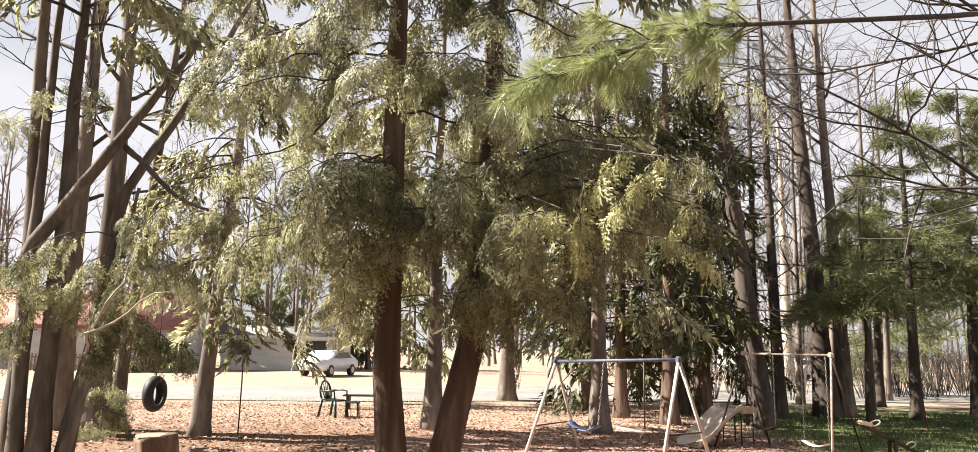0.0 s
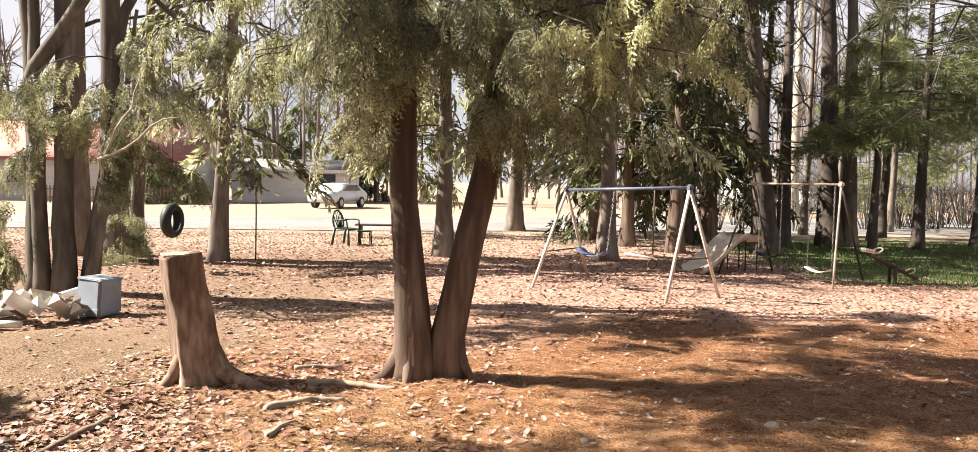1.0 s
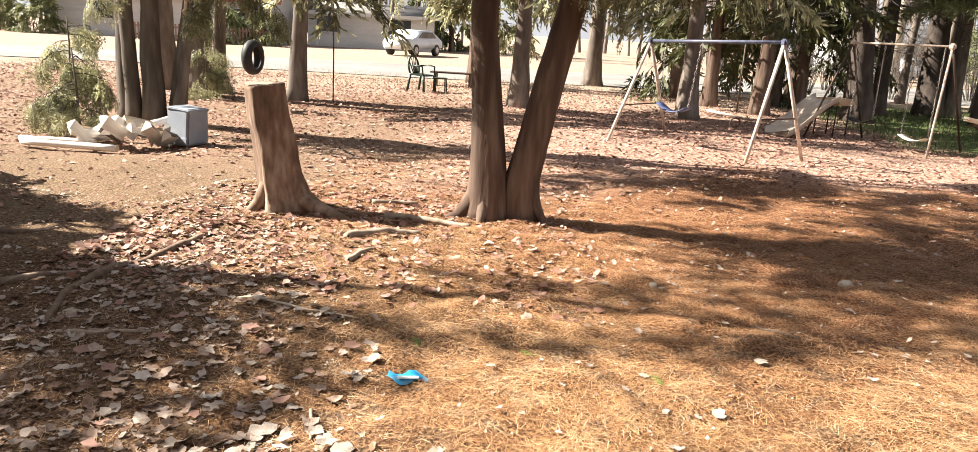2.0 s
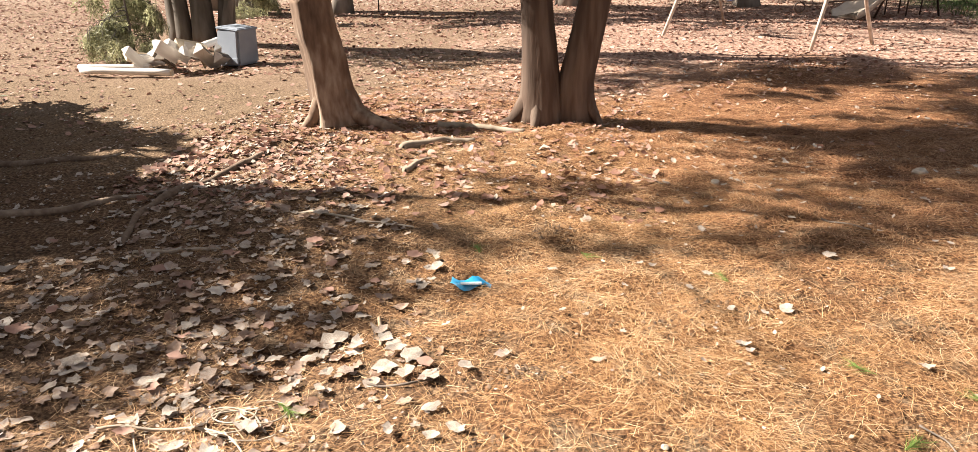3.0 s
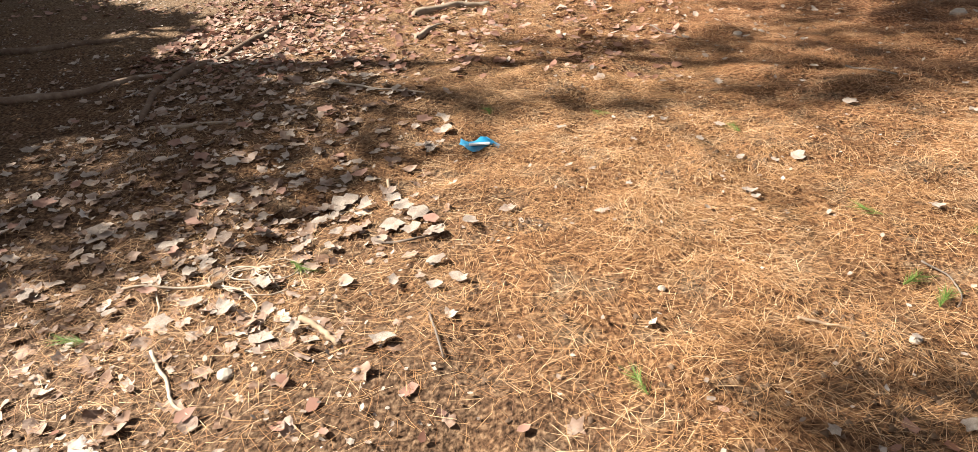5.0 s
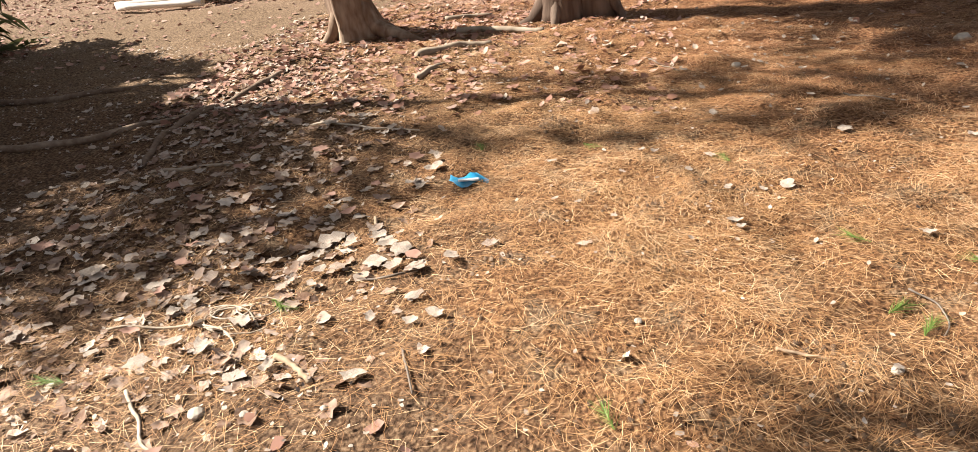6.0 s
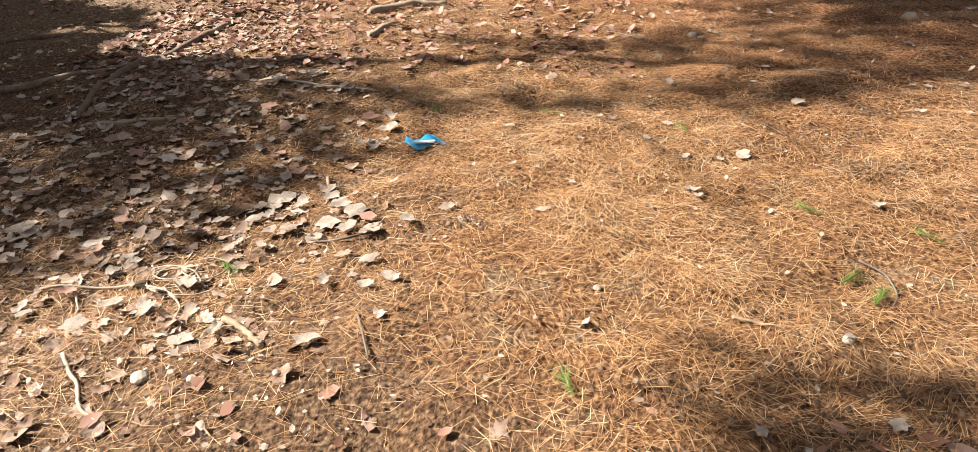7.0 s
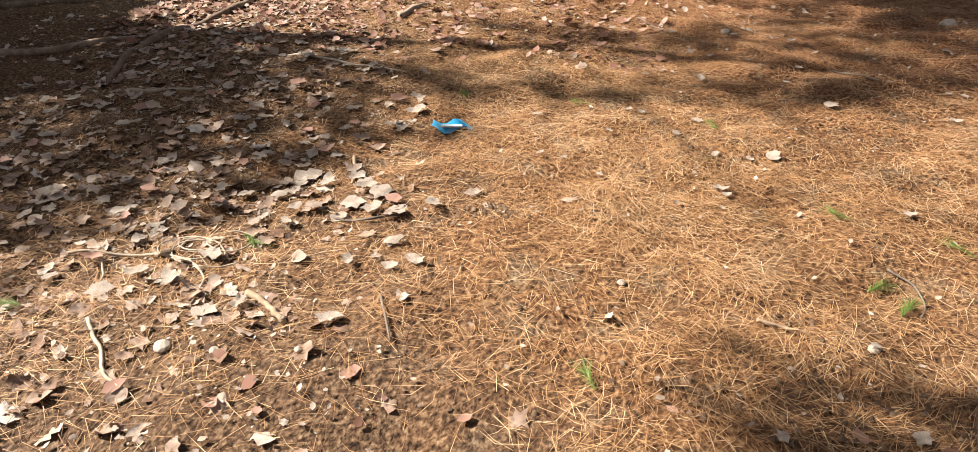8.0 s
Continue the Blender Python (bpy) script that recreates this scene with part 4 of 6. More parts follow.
# unseen added boughs: where each casts its shade on the ground, height and size
for sx, sy, z, size, n in [(-0.45, 5.38, 5.3, (0.40, 0.10, 0.12), 22), (0.15, 5.22, 5.7, (0.35, 0.14, 0.12), 22), (-0.55, 4.32, 5.2, (0.40, 0.10, 0.12), 22), (0.12, 4.42, 5.6, (0.35, 0.10, 0.12), 16),
                           (0.75, 5.30, 6.2, (0.40, 0.30, 0.2), 44), (1.25, 4.80, 6.6, (0.45, 0.38, 0.2), 60), (1.45, 5.75, 6.8, (0.40, 0.30, 0.2), 46),
                           (2.05, 5.05, 7.2, (0.45, 0.45, 0.2), 60), (2.25, 5.95, 7.4, (0.4, 0.35, 0.2), 46), (1.0, 4.55, 6.3, (0.4, 0.15, 0.15), 26), (2.9, 5.5, 7.7, (0.45, 0.40, 0.2), 56), (3.2, 6.4, 7.9, (0.45, 0.35, 0.2), 50), (3.1, 4.8, 7.5, (0.4, 0.3, 0.2), 40), (0.95, 2.12, 5.4, (0.55, 0.26, 0.2), 80), (1.75, 2.15, 5.9, (0.5, 0.35, 0.2), 70),
                           (-2.45, 3.35, 3.5, (0.45, 0.40, 0.2), 60), (-2.35, 2.75, 3.6, (0.40, 0.28, 0.2), 44), (-3.0, 3.0, 3.2, (0.40, 0.40, 0.2), 50), (-2.0, 3.9, 3.9, (0.45, 0.25, 0.2), 36), (-1.75, 3.2, 4.0, (0.25, 0.3, 0.15), 16)]:
    hub = np.array([np.interp(z - 0.1, both[:, 2], both[:, k]) for k in range(3)])
    bough(pine, hub, (sx - 1.185 * z - PI[0], sy + 0.1246 * z - PI[1], z), size, n, PINE_LEAF)


def shade_cedar(at, h, seed, reach, dense=1.0):
    rng = np.random.default_rng(seed)
    e = thing("cedar_tree", (at[0], at[1], float(gz(*at)) - 0.02), "unseen bushy cedar added for shade, foliage close to the ground", "tree", "yard trees")
    p = trunk_mesh(e, [(0, 0, -0.1), (0, 0, h * 0.4), (0, 0, h)], 0.15, BARK_CEDAR, rng, 0.15, 0.4, 26, 12)
    crown(e, p, rng, 0.3, h * 0.6, int(34 * dense), reach, reach * 0.85, 34, CEDAR_SHADED, 0.5, FAR_SPRAYS, fill=0.35, side=0.25)
    crown(e, p, rng, h * 0.6, h * 0.97, int(20 * dense), reach * 0.7, 0.3, 30, CEDAR_SHADED, 0.42, FAR_SPRAYS, name="upper_crown")


# out of view, added to block sky and sun over the left ground
shade_cedar((-6.75, 4.95), 4.0, 62, 1.3, 1.25)
shade_cedar((-7.3, 6.25), 3.4, 64, 1.35, 1.1)
shade_cedar((-6.3, 3.8), 2.8, 67, 1.1, 1.0)

rng = np.random.default_rng(63)
PR = (6.9, 8.0, -0.03)
pine2 = thing("pine_tree", PR, "pine with dead lower limbs and one green bough", "tree")
pq = trunk_mesh(pine2, [(0, 0, -0.1), (0, 0, 4), (0, 0.1, 13)], 0.25, BARK_PINE, rng, 0.2, 0.5, 30, 14)
bare_limbs(pine2, pq, rng, 2.6, 6.0, 9, 4.0, TWIG, 2, "dead_branchwork", (2.7, 3.9), 0.18, 0.026)
bough = Pile()
bp = np.array([(0, 0, 5.6), (-1.6, -0.9, 5.1), (-3.2, -1.9, 4.5), (-4.6, -2.7, 4.05), (-5.7, -3.2, 3.75), (-6.5, -3.4, 3.35)])
bough.tube(bp, np.linspace(0.032, 0.008, 6), 6)
tips, dirs = [], []
for s in np.linspace(0.80, 1.0, 11):
    b0 = along(bp, [s])[0]
    for k in range(3):
        d = np.array([-0.7, rng.uniform(-0.8, 0.8), rng.uniform(-0.6, 0.2)])
        L = rng.uniform(0.2, 0.5)
        tw = np.array([b0, b0 + d * L * 0.5 + np.array([0, 0, 0.02]), b0 + d * L])
        bough.tube(tw, [0.008, 0.006, 0.004], 4, cap=False)
        for q in np.linspace(0.4, 1.0, 4):
            tips.append(along(tw, [q])[0])
            dirs.append(d)
child("bough", bough.mesh("bough", TWIG, True), pine2)
foliage(pine2, np.array(tips), np.array(dirs), PINE_LEAF, 0.27, FANS, rng, 0.55, "foliage", label="bright green long pine needles")

# far woods
rng = np.random.default_rng(71)
woods = Pile()
for i in range(150):
    x = rng.uniform(-70, 90) if i < 105 else rng.uniform(12, 70)
    y = rng.uniform(60, 105) + 0.22 * x
    h = rng.uniform(11, 19)
    p = trunk_path([(x, y, -0.2), (x + rng.uniform(-0.6, 0.6), y, h * 0.5), (x + rng.uniform(-1, 1), y, h)], rng, 8, 0.08)
    woods.tube(p, np.linspace(rng.uniform(0.12, 0.24), 0.03, 8), 5, cap=False)
    for k in range(16):
        z = rng.uniform(0.25, 0.95) * h
        st = np.array([np.interp(z, p[:, 2], p[:, j]) for j in range(3)])
        d = np.array([rng.uniform(-1, 1), rng.uniform(-0.5, 0.5), rng.uniform(0.5, 1.3)])
        L = rng.uniform(1.5, 4.0)
        e1 = st + d * L * 0.5 + rng.standard_normal(3) * 0.15
        e2 = st + d * L + rng.standard_normal(3) * 0.3
        woods.tube([st, e1, e2], [0.06, 0.035, 0.012], 3, cap=False)
        for _ in range(3):
            f = e1 + (rng.standard_normal(3) * 0.5 + d * 0.6) * L * 0.4
            woods.tube([e1, (e1 + f) / 2 + rng.standard_normal(3) * 0.05, f], [0.03, 0.02, 0.008], 3, cap=False)
tagged(new("far_woods", woods.mesh("far_woods", BARK_GREY, True)), "leafless grey woods far behind the road", "trees", kind="stuff")


# ---- the stump ----
rng = np.random.default_rng(81)
ST = (-2.53, 6.82, -0.02)
stump = thing("tree_stump", ST, "tall sawn-off grey tree stump with flared roots", "stump")
sp = trunk_path([(0.12, 0.0, -0.05), (0.10, 0.0, 0.1), (0.03, 0, 0.5), (-0.06, 0, 1.07)], rng, 40, 0.003)
body = Pile()
sr = np.interp(np.linspace(0, 1, 40), [0, 0.08, 0.2, 0.45, 1], [0.265, 0.23, 0.20, 0.182, 0.166])
body.furrow(sp, sr, 44, rng, 0.035, 9)
STUMP_BARK = material("stump_bark", [(0.055, 0.033, 0.023), (0.175, 0.112, 0.076), (0.38, 0.30, 0.23)], 20, 0.95, 1.0, 30, stretch=(1, 1, 0.28), big=0.55)
ring = body.v[0][:40 * 44].reshape(40, 44, 3)
off = ring - sp[:, None, :]
turned = (np.arctan2(off[..., 1], off[..., 0]) + radians(99)) % (np.pi / 2) - np.pi / 4
ring[..., :2] = sp[:, None, :2] + off[..., :2] * (0.25 + 0.70 * 0.86 / np.cos(np.abs(turned)) ** 1.3)[..., None]
body.v[0][:40 * 44] = ring.reshape(-1, 3)
child("trunk", body.mesh("trunk", STUMP_BARK, True), stump, "weathered brown and grey bark")
bm = bmesh.new()
bmesh.ops.create_cone(bm, cap_ends=True, segments=24, radius1=0.150, radius2=0.146, depth=0.012, matrix=pose(*sp[-1]) @ pose(0, 0, 0.004))
part("sawn_top", bm, WOOD_GREY, stump, "flat sawn top")
for a, L, r in [(215, 0.42, 0.05), (345, 0.80, 0.055), (30, 0.5, 0.05), (120, 0.5, 0.05)]:
    d = np.array([math.cos(radians(a)), math.sin(radians(a)), 0])
    o = np.array([0.1, 0, 0])
    q = np.array([o + d * 0.09 + [0, 0, 0.33], o + d * 0.19 + [0, 0, 0.10], o + d * L * 0.68 + [0, 0, 0.01], o + d * L + [0, 0, -0.05]])
    rod(along(q, np.linspace(0, 1, 9)), np.interp(np.linspace(0, 1, 9), [0, 0.4, 1], [r * 1.3, r * 1.35, 0.02]), 9, STUMP_BARK, "root", stump)

# ---- things in the yard ----
WHITE_PAINT = material("chipped_white_paint", [(0.30, 0.19, 0.13), (0.56, 0.47, 0.39), (0.72, 0.65, 0.58)], 14, 0.6, 0.15, 60, big=0.4)
RUSTY = material("rust_stained_paint", [(0.16, 0.09, 0.06), (0.40, 0.32, 0.26), (0.58, 0.52, 0.46)], 18, 0.6, 0.15, 60, big=0.4)
DARK_METAL = material("dark_rusty_metal", [(0.03, 0.022, 0.018), (0.07, 0.045, 0.035), (0.14, 0.085, 0.06)], 20, 0.6, 0.2, 60, metal=0.3)
BLUE_BAR = material("dull_blue_paint", [(0.05, 0.05, 0.07), (0.09, 0.10, 0.15), (0.22, 0.23, 0.29)], 12, 0.5, 0.1)
BLUE_PLASTIC = material("faded_blue_plastic", [(0.03, 0.04, 0.09), (0.06, 0.08, 0.18), (0.18, 0.21, 0.32)], 10, 0.5, 0.1)
BLACK_RUBBER = material("black_rubber", [(0.010, 0.010, 0.011), (0.022, 0.021, 0.021), (0.045, 0.042, 0.04)], 25, 0.6, 0.2, 50)
CHAIN = material("galvanised_chain", [(0.30, 0.27, 0.24), (0.52, 0.49, 0.46), (0.62, 0.60, 0.58)], 60, 0.45, 0, metal=0.6)
CREAM = material("cream_plastic", [(0.52, 0.42, 0.30), (0.68, 0.60, 0.48), (0.76, 0.70, 0.60)], 5, 0.5, 0.1, 30)
TAN = material("tan_plastic", [(0.34, 0.22, 0.13), (0.47, 0.33, 0.21), (0.56, 0.42, 0.29)], 5, 0.5, 0.1, 30)
GREEN_RESIN = material("dark_green_resin", [(0.012, 0.022, 0.014), (0.022, 0.036, 0.024), (0.05, 0.065, 0.05)], 12, 0.4, 0.1)
TOTE_GREY = material("grey_blue_plastic", [(0.20, 0.22, 0.26), (0.27, 0.295, 0.34), (0.36, 0.385, 0.43)], 5, 0.55, 0.1, 30)


def chain(parent, a, b, name="chain"):
    """A hanging chain of flat links, alternately turned."""
    a, b = Vector(a), Vector(b)
    n = max(4, int((b - a).length / 0.05))
    pile = Pile()
    d = (b - a).normalized()
    u = d.cross(Vector((0.3, 1, 0.2))).normalized()
    w = d.cross(u)
    for i in range(n):
        c = a.lerp(b, (i + 0.5) / n)
        s = u if i % 2 else w
        o = w if i % 2 else u
        h = d * ((b - a).length / n * 0.62)
        ring = [c - h, c - h * 0.3 + s * 0.011, c + h * 0.3 + s * 0.011, c + h, c + h * 0.3 - s * 0.011, c - h * 0.3 - s * 0.011]
        ring.append(ring[0])
        pile.tube([tuple(q) for q in ring], [0.0045] * 7, 3, cap=False)
    return child(name, pile.mesh(name, CHAIN), parent)


def sling_seat(parent, a, b, mat, sag=0.09, depth=0.14):
    a, b = Vector(a), Vector(b)
    across = (b - a).cross(Vector((0, 0, 1))).normalized() * depth * 0.5
    pts = []
    n = 12
    for i in range(n + 1):
        s = i / n
        c = a.lerp(b, s) - Vector((0, 0, sag * 4 * s * (1 - s)))
        for k in (-1, 1):
            for dz in (0.0, -0.014):
                pts.append(tuple(c + across * k + Vector((0, 0, dz))))
    f = []
    for i in range(n):
        o, p = 4 * i, 4 * i + 4
        f += [[o, o + 2, p + 2, p], [o + 1, p + 1, p + 3, o + 3], [o, p, p + 1, o + 1], [o + 2, o + 3, p + 3, p + 2]]
    f += [[0, 1, 3, 2], [4 * n, 4 * n + 2, 4 * n + 3, 4 * n + 1]]
    return child("seat", np_mesh("seat", pts, f, mat), parent)


def swing_set(origin, label, ends, leg_mats, bar_mat, r=0.026, brace=0.36):
    """Two A-frames (apex, foot, foot) and the bar between them; returns the thing and a way along the bar."""
    e = thing("swing_set", (*origin, 0), label, "swing set", "swing sets")
    o = Vector((*origin, 0))
    for (apex, f1, f2), mats in zip(ends, leg_mats):
        apex, f1, f2 = Vector(apex) - o, Vector(f1) - o, Vector(f2) - o
        for f, m in ((f1, mats[0]), (f2, mats[1])):
            g = Vector((f.x, f.y, float(gz(f.x + o.x, f.y + o.y)) - 0.04))
            rod([tuple(apex), tuple(apex.lerp(g, 0.5)), tuple(g)], [r] * 3, 10, m, "leg", e)
        if brace:
            rod([tuple(apex.lerp(f1, 1 - brace)), tuple(apex.lerp(f2, 1 - brace))], [0.012] * 2, 6, DARK_METAL, "brace", e)
        bm = bmesh.new()
        box_bm(bm, (0.09, 0.09, 0.10), tuple(apex), (0, 0, 40), 0.02)
        part("bracket", bm, bar_mat, e)
    a, b = Vector(ends[0][0]) - o, Vector(ends[1][0]) - o
    rod([tuple(a), tuple(a.lerp(b, 0.5)), tuple(b)], [r] * 3, 10, bar_mat, "top_bar", e)
    return e, lambda s: a.lerp(b, s)


set1, bar1 = swing_set((2.2, 12.5), "old white metal swing set with a dull blue top bar", [((1.38, 13.25, 1.58), (0.77, 12.62, 0), (1.92, 14.04, 0)), ((3.02, 11.72, 1.66), (2.59, 11.28, 0), (3.64, 12.07, 0))],
                       [(WHITE_PAINT, RUSTY), (WHITE_PAINT, WHITE_PAINT)], BLUE_BAR)
pa, pb = bar1(0.13), bar1(0.42)
sa, sb = Vector((pa.x + 0.02, pa.y + 0.1, 0.62)), Vector((pb.x - 0.08, pb.y + 0.1, 0.60))
chain(set1, pa, sa)
chain(set1, pb, sb)
sling_seat(set1, sa, sb, BLUE_PLASTIC, 0.10, 0.18)
pc, pd = bar1(0.55), bar1(0.74)
rod([tuple(pd), (pd.x, pd.y, 0.62)], [0.012, 0.012], 6, DARK_METAL, "hanger", set1)
rod([(pc.x - 0.05, pc.y + 0.05, 0.60), (pd.x, pd.y, 0.56)], [0.02, 0.02], 8, WHITE_PAINT, "trapeze_bar", set1)
rod([(pd.x + 0.07 * math.cos(a), pd.y, 0.47 + 0.07 * math.sin(a)) for a in np.linspace(0, 2 * np.pi, 17)], [0.012] * 17, 6, DARK_METAL, "ring", set1)

set2, bar2 = swing_set((5.8, 14.5), "rusty swing set with two hanging swings", [((5.35, 15.40, 1.76), (4.64, 15.19, 0), (5.90, 15.60, 0)), ((6.22, 13.60, 1.76), (5.92, 13.13, 0), (7.14, 14.44, 0))],
                       [(DARK_METAL, DARK_METAL), (RUSTY, DARK_METAL)], RUSTY, 0.019, 0)
for s0, s1, z, mat in ((0.10, 0.36, 0.42, BLACK_RUBBER), (0.68, 0.94, 0.26, CREAM)):
    pa, pb = bar2(s0), bar2(s1)
    sa, sb = Vector((pa.x, pa.y, z)), Vector((pb.x, pb.y, z))
    chain(set2, pa, sa)
    chain(set2, pb, sb)
    sling_seat(set2, sa, sb, mat, 0.07, 0.16)


FADED = material("faded_cream_plastic", [(0.34, 0.27, 0.21), (0.50, 0.42, 0.34), (0.62, 0.55, 0.47)], 7, 0.7, 0.2, 30)


def play_slide(at, turn):
    e = thing("toy_slide", at, "small faded cream plastic slide on a dark metal frame", "slide", turn=turn)
    pile = Pile()
    n = 14
    prof = [(-0.28, 0.10), (-0.25, 0.0), (0.25, 0.0), (0.28, 0.10), (0.295, 0.08), (0.27, -0.03), (-0.27, -0.03), (-0.295, 0.08)]
    v = []
    for i in range(n + 1):
        s = i / n
        x = -1.22 + 1.25 * s
        z = 0.05 + 0.64 * (0.35 * s + 0.65 * (3 * s * s - 2 * s ** 3))
        v += [(x, y, z + dz) for y, dz in prof]
    f = [[i * 8 + j, i * 8 + (j + 1) % 8, (i + 1) * 8 + (j + 1) % 8, (i + 1) * 8 + j] for i in range(n) for j in range(8)]
    f += [[0, 7, 6, 5], [0, 5, 2, 1], [2, 5, 4, 3]]
    pile.add(v, f)
    child("chute", pile.mesh("chute", FADED), e)
    bm = bmesh.new()
    box_bm(bm, (0.50, 0.54, 0.13), (0.27, 0, 0.655), bevel=0.03)
    part("platform", bm, TAN, e, "tan plastic platform")
    for x in (0.06, 0.42):
        for y in (-0.22, 0.22):
            rod([(x, y, 0.62), (x, y, -0.02)], [0.014] * 2, 8, DARK_METAL, "leg", e)
    for z in (0.14, 0.44):
        rod([(0.06, -0.22, z), (0.42, -0.22, z)], [0.01] * 2, 6, DARK_METAL, "rung", e)
    return e


play_slide((5.13, 15.67, -0.01), 32)


def seesaw(at, turn):
    e = thing("seesaw", at, "dark wooden seesaw tilted with white seat handles", "seesaw", turn=turn)
    beam = bmesh.new()
    box_bm(beam, (1.15, 0.10, 0.05), (0.12, 0, 0.31), (0, 24, 0), 0.01)
    part("beam", beam, DARK_METAL, e)
    for y in (-0.07, 0.07):
        bm = bmesh.new()
        box_bm(bm, (0.06, 0.04, 0.36), (0.12, y, 0.16), (0, 0, 0), 0.008)
        part("post", bm, DARK_METAL, e)
    bm = bmesh.new()
    box_bm(bm, (0.28, 0.16, 0.07), (-0.42, 0, 0.60), (0, 12, 0), 0.03)
    part("seat", bm, CREAM, e)
    for x, z, r in ((-0.22, 0.60, 0.10), (0.50, 0.22, 0.09)):
        rod([(x + r * math.cos(a) * 0.7, r * math.sin(a), z + 0.05 * math.cos(a)) for a in np.linspace(0, 2 * np.pi, 15)], [0.014] * 15, 6, CREAM, "handle", e)
    return e


seesaw((7.3, 13.95, -0.01), 12)


def patio_chair(at, turn):
    """A moulded resin armchair with a fan-slatted back."""
    e = thing("patio_chair", at, "dark green moulded resin chair with a slatted back", "chair", turn=turn)
    bm = bmesh.new()
    box_bm(bm, (0.44, 0.44, 0.035), (0, 0, 0.42), (3, 0, 0), 0.012)
    part("seat", bm, GREEN_RESIN, e)
    for x in (-0.22, 0.22):
        rod([(x, -0.22, 0.43), (x * 1.12, -0.26, 0)], [0.030, 0.034], 8, GREEN_RESIN, "leg", e)
        rod([(x, 0.20, 0.43), (x * 1.1, 0.28, 0)], [0.030, 0.034], 8, GREEN_RESIN, "leg", e)
        rod([(x * 1.12, -0.22, 0.43), (x * 1.18, -0.20, 0.64), (x * 1.2, -0.05, 0.66), (x * 1.1, 0.24, 0.64)], [0.02] * 4, 8, GREEN_RESIN, "armrest", e)
    top = [(0.21 * math.cos(a), 0.23 + 0.10 * (0.4 + 0.5 * math.sin(a)), 0.60 + 0.28 * math.sin(a)) for a in np.linspace(-0.55, np.pi + 0.55, 17)]
    rod(top, [0.026] * 17, 8, GREEN_RESIN, "back_frame", e)
    for k in (-2, -1, 0, 1, 2):
        rod([(0.04 * k, 0.21, 0.44), (0.075 * k, 0.30, 0.84 - 0.025 * k * k)], [0.017] * 2, 6, GREEN_RESIN, "slat", e)
    return e


patio_chair((-3.45, 20.1, -0.012), 62)
st = thing("stool", (-2.98, 20.15, -0.012), "small dark resin stool beside the chair", "stool")
bm = bmesh.new()
box_bm(bm, (0.36, 0.34, 0.03), (0, 0, 0.36), bevel=0.012)
part("seat", bm, GREEN_RESIN, st)
for x in (-0.14, 0.14):
    for y in (-0.13, 0.13):
        rod([(x, y, 0.35), (x * 1.1, y * 1.1, 0)], [0.018] * 2, 6, GREEN_RESIN, "leg", st)
bn = thing("bench", (-2.95, 22.6, -0.012), "low dark plank bench beside a cedar", "bench")
for y in (-0.12, 0.12):
    bm = bmesh.new()
    box_bm(bm, (1.3, 0.20, 0.04), (0, y, 0.38), bevel=0.006)
    part("plank", bm, DARK_METAL, bn)
for x in (-0.5, 0.5):
    bm = bmesh.new()
    box_bm(bm, (0.06, 0.38, 0.37), (x, 0, 0.175), bevel=0.006)
    part("leg", bm, DARK_METAL, bn)

pole = thing("thin_pole", (-4.63, 16.07, -0.03), "thin upright metal pole among dead leaves", "pole")
rod([(0, 0, 0), (0.01, 0, 1.0), (0.0, 0, 2.1)], [0.014, 0.014, 0.012], 8, DARK_METAL, "shaft", pole)

# tyre hung from a limb
tyre = thing("tyre_swing", (-5.5, 14.0, 0.90), "black rubber tyre hanging on a rope", "tyre swing", turn=85)
prof = [(0.30, -0.05), (0.31, 0.0), (0.30, 0.05), (0.26, 0.095), (0.20, 0.085), (0.185, 0.06), (0.23, 0.03), (0.24, 0.0), (0.23, -0.03), (0.185, -0.06), (0.20, -0.085), (0.26, -0.095)]
tp = Pile()
tn = 36
tv = [(rr * math.cos(a), w, rr * math.sin(a)) for a in np.linspace(0, 2 * np.pi, tn, endpoint=False) for rr, w in prof]
m = len(prof)
tp.add(tv, [[i * m + j, i * m + (j + 1) % m, ((i + 1) % tn) * m + (j + 1) % m, ((i + 1) % tn) * m + j] for i in range(tn) for j in range(m)])
child("tyre", tp.mesh("tyre", BLACK_RUBBER, True), tyre)
rod([(0, 0, 0.27), (0.01, 0, 1.2), (0.02, 0, 2.9)], [0.010] * 3, 6, DARK_METAL, "rope", tyre)

# storage tote and the firewood
tote = thing("storage_tote", (-4.69, 9.72, -0.005), "dull grey plastic storage tote standing among leaves", "tote", turn=-22)
bm = bmesh.new()
box_bm(bm, (0.40, 0.36, 0.46), (0, 0, 0.23), bevel=0.03)
for v in bm.verts:
    k = 1.0 - 0.08 * min(1, max(0, v.co.z / 0.46))
    v.co.x *= k
    v.co.y *= k
for v in bm.verts:
    v.co.x += 0.10 * v.co.z
    v.co.z += 0.012 * math.sin(9 * v.co.x) - 0.06 * v.co.x * v.co.z
part("body", bm, TOTE_GREY, tote)
bm = bmesh.new()
box_bm(bm, (0.385, 0.345, 0.028), (0.046, 0, 0.452), (0, 3.2, 0), bevel=0.012)
part("rim", bm, TOTE_GREY, tote)
